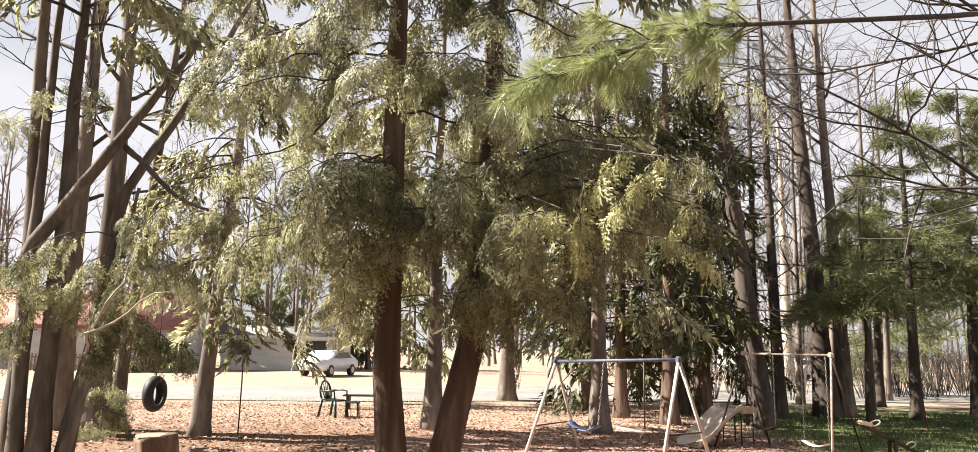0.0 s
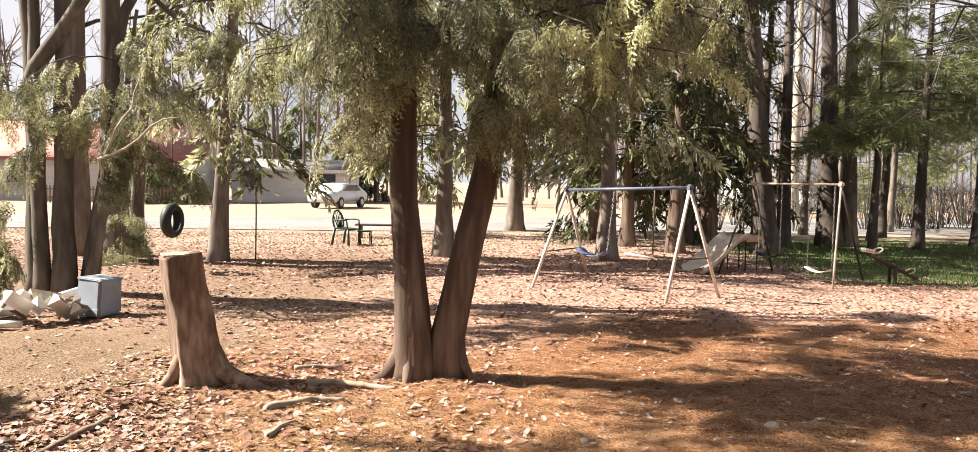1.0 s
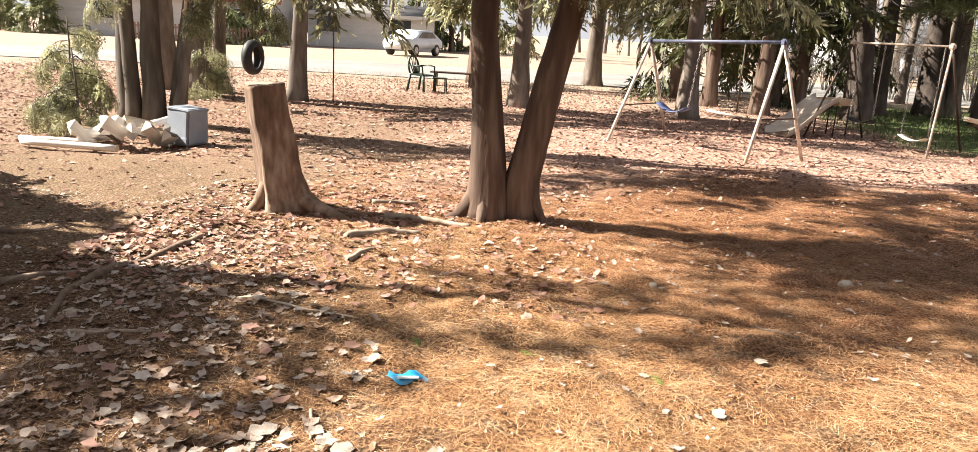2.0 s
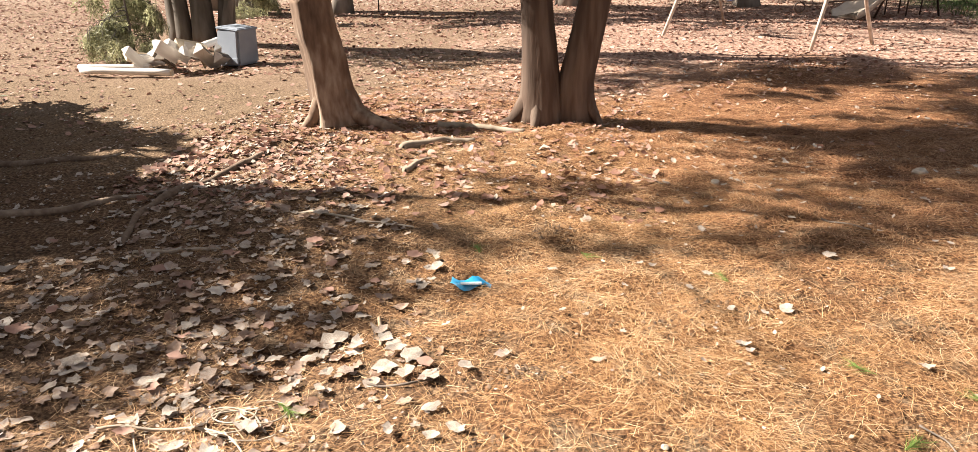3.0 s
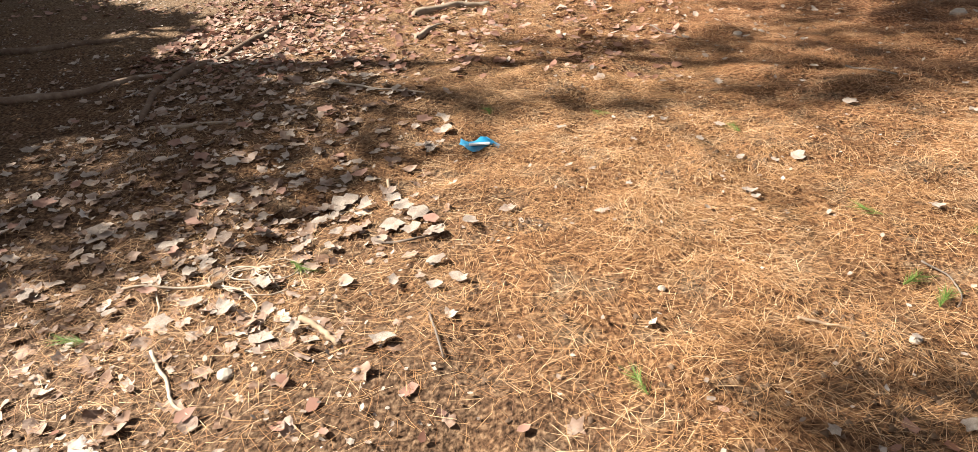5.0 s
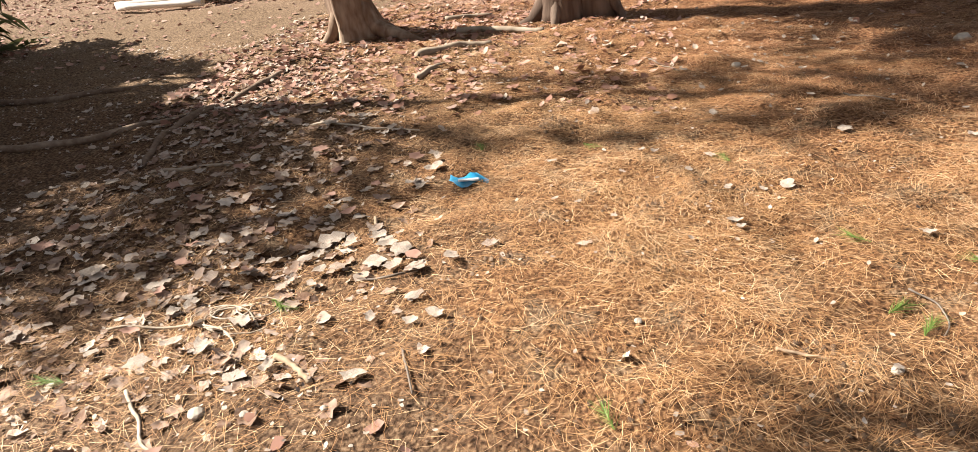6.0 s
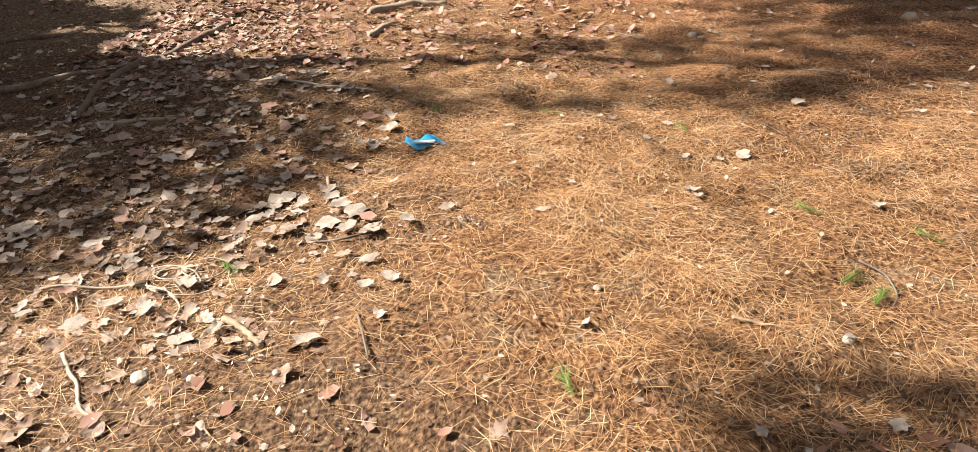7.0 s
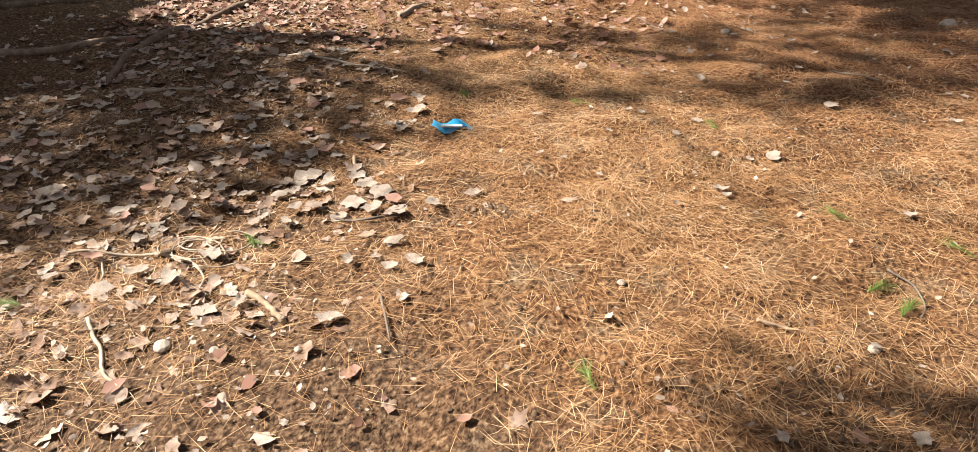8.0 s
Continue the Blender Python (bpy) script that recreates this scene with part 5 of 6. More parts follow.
for x in (-0.15, 0.15):
    bm = bmesh.new()
    box_bm(bm, (0.10, 0.02, 0.09), (x + 0.007, -0.182, 0.07), bevel=0.008)
    part("corner_block", bm, TOTE_GREY, tote, "paler corner block")


SPLIT_WOOD = material("bleached_split_wood", [(0.45, 0.40, 0.35), (0.66, 0.62, 0.57), (0.80, 0.77, 0.73)], 14, 0.85, 0.5, 40, stretch=(0.2, 1, 1))


def firewood(at, length, r, turn, tilt, roll, split, seed, label):
    rng = np.random.default_rng(seed)
    e = new("log")
    e.matrix_basis = pose(*at) @ pose(0, 0, 0, 0, tilt, turn) @ pose(0, 0, 0, roll, 0, 0)
    tagged(e, label, "log", "firewood")
    if split:
        bm = bmesh.new()
        arc = [(r * math.cos(a), r * math.sin(a)) for a in np.linspace(-0.48, 0.48, 5)]
        sec = [(-0.02, 0.0)] + arc
        a0 = [bm.verts.new((-length / 2, y + rng.uniform(-.006, .006), z)) for y, z in sec]
        a1 = [bm.verts.new((length / 2, y + rng.uniform(-.006, .006), z)) for y, z in sec]
        for k in range(len(sec)):
            q = (k + 1) % len(sec)
            bm.faces.new((a0[k], a0[q], a1[q], a1[k]))
        bm.faces.new(a0[::-1])
        bm.faces.new(a1)
        bm.faces.ensure_lookup_table()
        for k in range(1, len(sec) - 1):
            bm.faces[k].material_index = 1
        w = part("wedge", bm, SPLIT_WOOD if seed % 4 else WOOD_CUT, e)
        w.data.materials.append(BARK_STEM if seed % 3 else BIRCH)
    else:
        p = Pile()
        p.tube([(x, 0.01 * math.sin(x * 5), 0) for x in np.linspace(-length / 2, length / 2, 7)], [r * rng.uniform(0.94, 1.04) for _ in range(7)], 12)
        child("bark", p.mesh("bark", BIRCH, True), e)
        for x in (-length / 2 - 0.002, length / 2 + 0.002):
            bm = bmesh.new()
            bmesh.ops.create_cone(bm, cap_ends=True, segments=14, radius1=r * 0.92, radius2=r * 0.92, depth=0.006, matrix=pose(x, 0, 0, 0, 90, 0))
            part("cut_end", bm, WOOD_CUT, e)
    return e


pile_rng = np.random.default_rng(88)
LOGS = [(-5.75, 9.2, 0.04, 1.2, 0.040, -4, 0, 0, False), (-6.05, 9.45, 0.04, 0.9, 0.036, 3, 0, 0, False), (-5.35, 10.1, 0.17, 0.75, 0.045, 30, -16, 0, False), (-5.75, 9.72, 0.09, 0.38, 0.085, 70, 4, 0, False)]
for k in range(15):
    u = k / 14
    high = 1 - abs(2 * u - 1)
    LOGS.append((-5.75 + 0.98 * u + pile_rng.uniform(-0.05, 0.05), 9.45 + pile_rng.uniform(-0.10, 0.25), 0.07 + 0.20 * high * pile_rng.uniform(0.4, 1), pile_rng.uniform(0.30, 0.44), pile_rng.uniform(0.09, 0.145),
                 pile_rng.uniform(50, 130), pile_rng.uniform(10, 55), pile_rng.uniform(10, 170), True))
for i, (x, y, z, L, r, tu, ti, ro, sp_) in enumerate(LOGS):
    firewood((x + 0.05, y - 0.3, z), L, r, tu, ti, ro, sp_, 100 + i, "split firewood log in a loose pile" if sp_ else "round birch log with white bark")

# ---- across the road ----
SIDING = material("white_siding", [(0.38, 0.375, 0.36), (0.48, 0.475, 0.46), (0.56, 0.555, 0.54)], 4, 0.7, 0.15, 20, stretch=(1, 1, 6))
RED_ROOF = material("red_roof", [(0.20, 0.075, 0.06), (0.31, 0.14, 0.115), (0.42, 0.22, 0.185)], 5, 0.8, 0.3, 25)
GREY_ROOF = material("grey_shingles", [(0.10, 0.095, 0.09), (0.18, 0.17, 0.165), (0.26, 0.25, 0.24)], 5, 0.85, 0.3, 25)
RED_TRIM = material("red_paint", [(0.22, 0.08, 0.06), (0.30, 0.12, 0.09)], 6, 0.6, 0.1)
BROWN_FENCE = material("brown_fence_wood", [(0.10, 0.06, 0.045), (0.20, 0.13, 0.10), (0.30, 0.22, 0.17)], 8, 0.9, 0.4, 30)
GLASS = material("window_glass", [(0.02, 0.025, 0.03), (0.05, 0.055, 0.06)], 2, 0.08, 0, spec=0.6)


def house(at, w, d, wall_h, roof_h, label, roof_mat, turn=0.0, openings=()):
    e = thing("house", at, label, "house", turn=turn)
    bm = bmesh.new()
    box_bm(bm, (w, d, wall_h), (0, 0, wall_h / 2 - 0.05))
    part("wall", bm, SIDING, e)
    pile = Pile()
    o, t = 0.5, 0.16
    for s in (-1, 1):
        y0, y1 = s * (d / 2 + o), 0.0
        za, zb = wall_h - 0.16, wall_h + roof_h
        q = [(-w / 2 - o, y0, za), (w / 2 + o, y0, za), (w / 2 + o, y1, zb), (-w / 2 - o, y1, zb)]
        v = q + [(x, y, z + t) for x, y, z in q]
        pile.add(v, [[0, 1, 2, 3], [7, 6, 5, 4], [0, 4, 5, 1], [1, 5, 6, 2], [2, 6, 7, 3], [3, 7, 4, 0]])
    child("roof", pile.mesh("roof", roof_mat), e)
    for sx in (-1, 1):
        bm = bmesh.new()
        tri = [bm.verts.new((sx * (w / 2 - 0.02), y, z)) for y, z in ((-d / 2, wall_h - 0.1), (d / 2, wall_h - 0.1), (0, wall_h + roof_h - 0.05))]
        bm.faces.new(tri)
        g = bmesh.ops.extrude_face_region(bm, geom=bm.faces[:])["geom"]
        bmesh.ops.translate(bm, vec=(-sx * 0.12, 0, 0), verts=[q for q in g if isinstance(q, bmesh.types.BMVert)])
        part("gable", bm, SIDING, e)
    bm = bmesh.new()
    box_bm(bm, (w + 1.0, 0.05, 0.22), (0, -d / 2 - o - 0.03, wall_h - 0.10))
    part("fascia", bm, RED_TRIM if roof_mat is RED_ROOF else SIDING, e)
    for name, x, z, ww, hh in openings:
        bm = bmesh.new()
        box_bm(bm, (ww + 0.16, 0.08, hh + 0.16), (x, -d / 2 - 0.03, z))
        p = part(name, bm, RED_TRIM if name == "door" else SIDING, e)
        bm = bmesh.new()
        box_bm(bm, (ww, 0.05, hh), (x, -d / 2 - 0.06, z))
        part("pane" if name == "window" else "door_leaf", bm, GLASS if name == "window" else RED_TRIM, p)
    return e


house((-25.4, 52.0, 0), 14.5, 7.5, 2.7, 2.3, "white sided house with a faded red roof", RED_ROOF, 6, (("window", -3.5, 1.6, 1.2, 1.0), ("window", 2.5, 1.6, 1.4, 1.0), ("door", -0.6, 1.05, 0.9, 2.0), ("window", 5.0, 1.6, 0.9, 1.0)))
house((-12.9, 56.0, 0), 8.6, 6.0, 2.3, 0.6, "low pale house with a grey roof behind trees", GREY_ROOF, 8, (("window", -3.0, 1.5, 1.4, 1.0), ("window", 2.0, 1.5, 1.4, 1.0)))
house((27.0, 66.0, 0), 9.0, 7.0, 2.5, 1.5, "pale house with a grey roof beyond the road", GREY_ROOF, 10, (("window", -1.5, 1.5, 1.4, 1.0), ("door", 1.5, 1.05, 0.9, 2.0)))
fence = thing("picket_fence", (-21.6, 45.5, 0), "weathered brown picket fence before the house", "fence", turn=6)
bm = bmesh.new()
box_bm(bm, (0.10, 0.02, 1.0), (0, 0, 0.5))
picket_me = bpy.data.meshes.new("picket")
bm.to_mesh(picket_me)
bm.free()
picket_me.materials.append(BROWN_FENCE)
for i in range(44):
    o = child("picket", picket_me, fence)
    o.location = (-4.4 + 0.2 * i, 0, 0.02 * math.sin(i * 2.1))
for z in (0.3, 0.8):
    bm = bmesh.new()
    box_bm(bm, (8.9, 0.04, 0.08), (0, 0.04, z))
    part("rail", bm, BROWN_FENCE, fence)


def parked_car(at, turn, paint, label):
    e = thing("parked_car", at, label, "car", "parked cars", turn)
    bm = bmesh.new()
    side = [(-2.1, 0.35), (-2.15, 0.75), (-1.9, 0.95), (-1.25, 1.0), (-0.65, 1.42), (0.75, 1.45), (1.45, 1.02), (2.1, 0.9), (2.15, 0.4)]
    a = [bm.verts.new((x, -0.85, z)) for x, z in side]
    b = [bm.verts.new((x, 0.85, z)) for x, z in side]
    n = len(side)
    for i in range(n):
        bm.faces.new((a[i], a[(i + 1) % n], b[(i + 1) % n], b[i]))
    bm.faces.new(a[::-1])
    bm.faces.new(b)
    bmesh.ops.bevel(bm, geom=bm.edges[:], offset=0.07, segments=2, affect="EDGES")
    part("body", bm, paint, e, smooth=True)
    for s in (-1, 1):
        bm = bmesh.new()
        q = [bm.verts.new((x, s * 0.862, z)) for x, z in ((-1.05, 1.02), (-0.58, 1.34), (0.70, 1.36), (1.2, 1.02))]
        bm.faces.new(q)
        g = bmesh.ops.extrude_face_region(bm, geom=bm.faces[:])["geom"]
        bmesh.ops.translate(bm, vec=(0, -s * 0.03, 0), verts=[v for v in g if isinstance(v, bmesh.types.BMVert)])
        part("side_window", bm, GLASS, e)
        for x in (-1.3, 1.3):
            bm = bmesh.new()
            bmesh.ops.create_cone(bm, cap_ends=True, segments=24, radius1=0.33, radius2=0.33, depth=0.22, matrix=pose(x, s * 0.78, 0.33, 90, 0, 0))
            w = part("wheel", bm, BLACK_RUBBER, e)
            bm = bmesh.new()
            bmesh.ops.create_cone(bm, cap_ends=True, segments=18, radius1=0.2, radius2=0.18, depth=0.03, matrix=pose(x, s * 0.90, 0.33, 90, 0, 0))
            part("hubcap", bm, CHAIN, w)
    return e


CAR_WHITE = material("white_car_paint", [(0.62, 0.64, 0.66), (0.72, 0.74, 0.76)], 2, 0.25, 0, spec=0.6)
CAR_BLUE = material("blue_grey_car_paint", [(0.16, 0.20, 0.27), (0.20, 0.25, 0.33)], 2, 0.25, 0, spec=0.6)
parked_car((21.8, 50.0, 0), 20, CAR_WHITE, "white car parked beside the road")
parked_car((-8.1, 45.0, 0), 72, CAR_WHITE, "white car parked near a low house")
parked_car((24.5, 56.0, 0), 20, CAR_BLUE, "grey-blue car parked near a far house")

# ---- on the ground ----
LEAVES = [maple_leaf(k) for k in range(16)]
FAR_LEAVES = [flat_leaf(k) for k in range(8)]
FARTHEST_LEAVES = [flat_leaf(k, 3) for k in range(8)]


def lie(n, rng, tilt=0.35):
    """Random frames for things that lie flat."""
    a = rng.uniform(0, 2 * np.pi, n)
    up = np.stack([rng.standard_normal(n) * tilt, rng.standard_normal(n) * tilt, np.ones(n)], -1)
    return frames_from(np.stack([np.cos(a), np.sin(a), np.zeros(n)], -1), up)


def strew(name, pts, rng, templates, size, mat, label, category, lift=0.0, tilt=0.35):
    pile = Pile(templates[0][1].shape[1])
    fr = lie(len(pts), rng, tilt)
    z = gz(pts[:, 0], pts[:, 1]) + lift + rng.uniform(0, 0.012, len(pts))
    p3 = np.column_stack([pts, z])
    pick = rng.integers(0, len(templates), len(pts))
    sizes = rng.uniform(size[0], size[1], len(pts))
    for i, (tv, tf) in enumerate(templates):
        w = pick == i
        pile.scatter(tv, tf, p3[w], fr[w], sizes[w])
    return tagged(new(name, pile.mesh(name, mat)), label, category, kind="stuff")


def patchy(x, y, s):
    return 0.5 + 0.25 * (np.sin(s * x + 1.3 * np.sin(s * 0.7 * y)) + np.sin(s * 1.3 * y + 1.7 * np.sin(s * 0.6 * x + 2)))


def keep(pts, share, rng):
    return pts[rng.uniform(0, 1, len(pts)) < share]


rng = np.random.default_rng(201)
# dead leaves over the yard
n = 84000
q = np.column_stack([rng.uniform(-15, 14, n), 5.0 + 19.1 * rng.uniform(0, 1, n) ** 1.25])
x, y = q[:, 0], q[:, 1]
share = np.clip((y - np.where(x < -0.9, 5.0, 6.1)) / 1.5, 0, 1) * (0.45 + 0.75 * patchy(x, y, 1.1))
share = np.where((x > -6) & (x < -2.9) & (y < 8.9), share * 0.22, share)
share = np.where((x < -3.1) & (y < 6.3), share * 0.15, share)
share = np.where((x > 0.3) & (y < 9.9 + 0.4 * np.sin(2 * x)), share * 0.16, share)
share = np.where((x > 6.2) & (y > 14.2), share * 0.18, share)
yard = keep(q, share, rng)
near_yard = yard[:, 1] < 13.5
strew("leaf_litter", yard[~near_yard], rng, FARTHEST_LEAVES, (0.06, 0.13), LITTER, "thick litter of dead maple leaves", "leaves", 0.0, 0.45)
strew("leaf_litter", yard[near_yard], rng, FAR_LEAVES, (0.03, 0.10), LITTER, "thick litter of dead maple leaves", "leaves", 0.0, 0.45)
# dead leaves under the big pine
n = 15000
q = np.column_stack([rng.uniform(-6.5, 0.2, n), 1.4 + 5.8 * rng.uniform(0, 1, n) ** 1.2])
x, y = q[:, 0], q[:, 1]
share = np.clip((-0.70 - 0.30 * (y - 3.2) - x) / 0.8, 0.012, 1) * (0.15 + 0.75 * patchy(x, y, 2.3) + 0.3 * patchy(x + 2, y, 6.1))
share = np.where(y < 2.3, share * 0.3, np.where((y < 2.85) & (x > -2.1), share * 0.55, share)) * np.clip((6.9 - y) / 1.5, 0.2, 1) * np.clip((x + 3.5) / 0.8, 0.07, 1.0)
near_leaves = keep(q, share, rng)
belt = np.column_stack([rng.uniform(-3.4, 0.2, 4200), rng.uniform(4.7, 7.6, 4200)])
share = np.clip((belt[:, 1] - 4.5) / 0.8, 0, 1) * (0.25 + 0.8 * patchy(belt[:, 0], belt[:, 1], 2.1)) * np.where(belt[:, 0] > -0.9, 0.5, 1.0)
strew("leaf_litter", keep(belt, share, rng), rng, FAR_LEAVES, (0.035, 0.10), LITTER, "dead leaves gathered round the stump", "leaves", 0.004, 0.4)
bits = np.column_stack([rng.uniform(-3.4, 5.0, 5200), 4.6 + 6.4 * rng.uniform(0, 1, 5200)])
strew("leaf_fragments", keep(bits, 0.1 + 0.7 * patchy(bits[:, 0], bits[:, 1], 1.7) ** 2, rng), rng, FAR_LEAVES, (0.02, 0.065), LITTER_PALE, "pale bits of dead leaves on the needles", "leaves", 0.012, 0.4)
strew("leaf_litter", near_leaves, rng, LEAVES, (0.03, 0.115), LITTER_NEAR, "scattered dead leaves under a pine", "leaves", -0.002, 0.3)
n = 11000
q = np.column_stack([rng.uniform(-6.0, 2.0, n), rng.uniform(1.4, 7.0, n)])
x, y = q[:, 0], q[:, 1]
share = np.clip((-0.35 - 0.42 * (y - 3.2) - x) / 1.4, 0.2, 1) * (0.2 + 0.9 * patchy(x, y, 2.9))
strew("leaf_fragments", keep(q, share, rng), rng, FAR_LEAVES, (0.009, 0.032), LITTER_PALE, "crumbled bits of dead leaves", "leaves", 0.010, 0.4)
# fallen pine needles
def swath(pts, rng, jitter):
    """Flat frames whose direction drifts slowly over the ground, so that needles lie in swaths."""
    x, y = pts[:, 0], pts[:, 1]
    a = 2.2 * np.sin(1.7 * x + 0.9 * np.sin(2.1 * y)) + 1.6 * np.sin(2.3 * y + 1.1 * np.sin(1.4 * x + 1)) + rng.standard_normal(len(pts)) * jitter
    up = np.stack([rng.standard_normal(len(pts)) * 0.14, rng.standard_normal(len(pts)) * 0.14, np.ones(len(pts))], -1)
    return frames_from(np.stack([np.cos(a), np.sin(a), np.zeros(len(pts))], -1), up)


def needle_layer(pts, rng, templates, size, lift, jitter, mat=NEEDLES, label="carpet of fallen orange pine needles"):
    pile = Pile(3)
    fr = swath(pts, rng, jitter)
    p3 = np.column_stack([pts, gz(pts[:, 0], pts[:, 1]) + rng.uniform(*lift, len(pts))])
    pick, sizes = rng.integers(0, len(templates), len(pts)), rng.uniform(*size, len(pts))
    for i, (tv, tf) in enumerate(templates):
        w = pick == i
        pile.scatter(tv, tf, p3[w], fr[w], sizes[w])
    tagged(new("pine_needle_carpet", pile.mesh("pine_needle_carpet", mat)), label, "pine needles", kind="stuff")


needle = [(np.array([(-0.5, -0.009, 0), (-0.5, 0.009, 0), (0.5, bend, 0.03)], float), np.array([[0, 1, 2]])) for bend in (0.0, 0.06, -0.07, 0.12)]
bundle = [(np.array([(-0.5, -0.005, 0), (-0.5, 0.005, 0), (0.02, b - 0.0065, 0.03), (0.02, b + 0.0065, 0.03), (0.5, -b * 0.6, 0.01)], float), np.array([[0, 1, 3], [0, 3, 2], [2, 3, 4]])) for b in (0.08, -0.11, 0.17, -0.19, 0.04)]
n = 300000
q = np.column_stack([rng.uniform(-3.2, 4.2, n), 1.3 + 6.6 * rng.uniform(0, 1, n) ** 1.35])
x, y = q[:, 0], q[:, 1]
edge = 0.3 * np.sin(2.1 * y) + 0.2 * np.sin(5.3 * y + 1)
share = np.clip((4.0 - x + edge) / 0.9, 0, 1) * np.clip((y - 1.75 + 0.2 * np.sin(3 * x)) / 0.8, 0.06, 1) * np.maximum(np.clip(0.5 + (x + 1.0 + 0.42 * (y - 3.2)) / 1.4, 0.2, 1), np.clip((3.2 - y) * 1.2, 0, 0.6)) * (0.30 + 0.8 * patchy(x, y, 3.1))
q = keep(q, share, rng)
# needles that get the shade-reddened colour
shade_red = q[:, 1] + 0.5 * np.sin(1.9 * q[:, 0]) + rng.normal(0, 0.5, len(q)) > 5.6 - 0.9 * np.clip(q[:, 0], -1, 1.2)
needle_layer(q[~shade_red], rng, needle, (0.06, 0.12), (0.002, 0.012), 0.9)
needle_layer(q[shade_red], rng, [(t[0] * [1, 1.25, 1], t[1]) for t in needle], (0.07, 0.14), (0.002, 0.014), 0.9, NEEDLES_SHADE_RED, "carpet of fallen pine needles reddened for shade")
n = 110000
q = np.column_stack([rng.uniform(-2.6, 3.6, n), 1.4 + 5.4 * rng.uniform(0, 1, n) ** 1.2])
x, y = q[:, 0], q[:, 1]
tuft = patchy(x, y, 6.3) * 0.55 + patchy(x + 3, y, 2.7) * 0.55
share = np.clip((y - 1.8) / 0.6, 0.15, 1) * np.clip(0.6 + (x + 1.0 + 0.42 * (y - 3.2)) / 1.2, 0.42, 1) * np.clip((tuft - 0.36) * 3.0, 0.05, 1)
needle_layer(keep(q, share, rng), rng, bundle, (0.06, 0.13), (0.004, 0.018), 1.3)
n = 32000
q = np.column_stack([rng.uniform(-2.5, 7.5, n), rng.uniform(6.3, 10.2, n)])
needle_layer(keep(q, 0.75, rng), rng, [(t[0] * [1, 1.3, 1], t[1]) for t in needle], (0.12, 0.2), (0.002, 0.012), 0.9, NEEDLES_SHADE_RED, "carpet of fallen pine needles reddened for shade")
# thinner litter towards the house
n = 5000
q = np.column_stack([rng.uniform(-9, 8, n), rng.uniform(-2.0, 2.2, n)])
strew("leaf_litter", keep(q, 0.25 + 0.6 * patchy(q[:, 0], q[:, 1], 1.4), rng)[:2600], rng, FAR_LEAVES, (0.03, 0.10), LITTER, "thin scatter of dead leaves beside the house", "leaves", 0.002, 0.35)
# crumbs of dug-up soil
clod = [(np.array([(0.5, 0, 0), (-0.2, 0.45, 0), (-0.3, -0.4, 0), (0.05, 0.05, 0.55)], float), np.array([[0, 1, 3], [1, 2, 3], [2, 0, 3]]))]
SOIL = material("dark_soil", [(0.05, 0.031, 0.02), (0.12, 0.075, 0.048), (0.22, 0.15, 0.10)], 20, 0.95, 0.4, 60, spread=0.6)
spots = np.vstack([np.column_stack([rng.normal(cx, sx, k), rng.normal(cy, sy, k)]) for cx, cy, sx, sy, k in
                   [(-0.48, 3.06, 0.06, 0.04, 60), (0.54, 2.63, 0.05, 0.03, 30), (0.12, 3.55, 0.10, 0.06, 40), (0.37, 3.68, 0.09, 0.05, 40), (-0.45, 4.55, 0.09, 0.06, 50), (0.62, 2.26, 0.22, 0.10, 90), (-0.55, 2.66, 0.05, 0.04, 30), (0.05, 2.26, 0.30, 0.12, 60), (-1.9, 2.2, 0.3, 0.2, 90)]])
strew("soil_crumbs", spots, rng, clod, (0.010, 0.032), SOIL, "dark crumbs of dug-up soil", "soil", -0.002, 0.3)
# green grass at the edge of the yard
blade = [(np.array([(0, -0.05, 0), (0, 0.05, 0), (0.12, 0.03, 0.55), (0.4, 0.0, 1.0)]), np.array([[0, 1, 2, 3]]))]
GRASS = material("green_grass", [(0.03, 0.047, 0.014), (0.078, 0.11, 0.034), (0.20, 0.20, 0.085)], 2, 0.6, 0, spread=0.6, through_light=0.3)
n = 30000
q = np.column_stack([rng.uniform(6.2, 19, n), rng.uniform(13.6, 24, n)])
q = keep(q, 0.3 + 0.7 * patchy(q[:, 0], q[:, 1], 1.5), rng)
strew("grass", q, rng, blade, (0.06, 0.12), GRASS, "patchy green grass beyond the swings", "grass", -0.005, 0.2)
STRAW = material("dry_straw_grass", [(0.22, 0.15, 0.09), (0.38, 0.28, 0.19), (0.54, 0.44, 0.33)], 2, 0.8, 0, spread=0.6, through_light=0.2)
n = 14000
q = np.column_stack([rng.uniform(-16, 7, n), rng.uniform(19.5, 26.5, n)])
strew("dry_grass", q, rng, blade, (0.03, 0.09), STRAW, "dry straw-coloured grass beside the road", "grass", -0.005, 0.4)


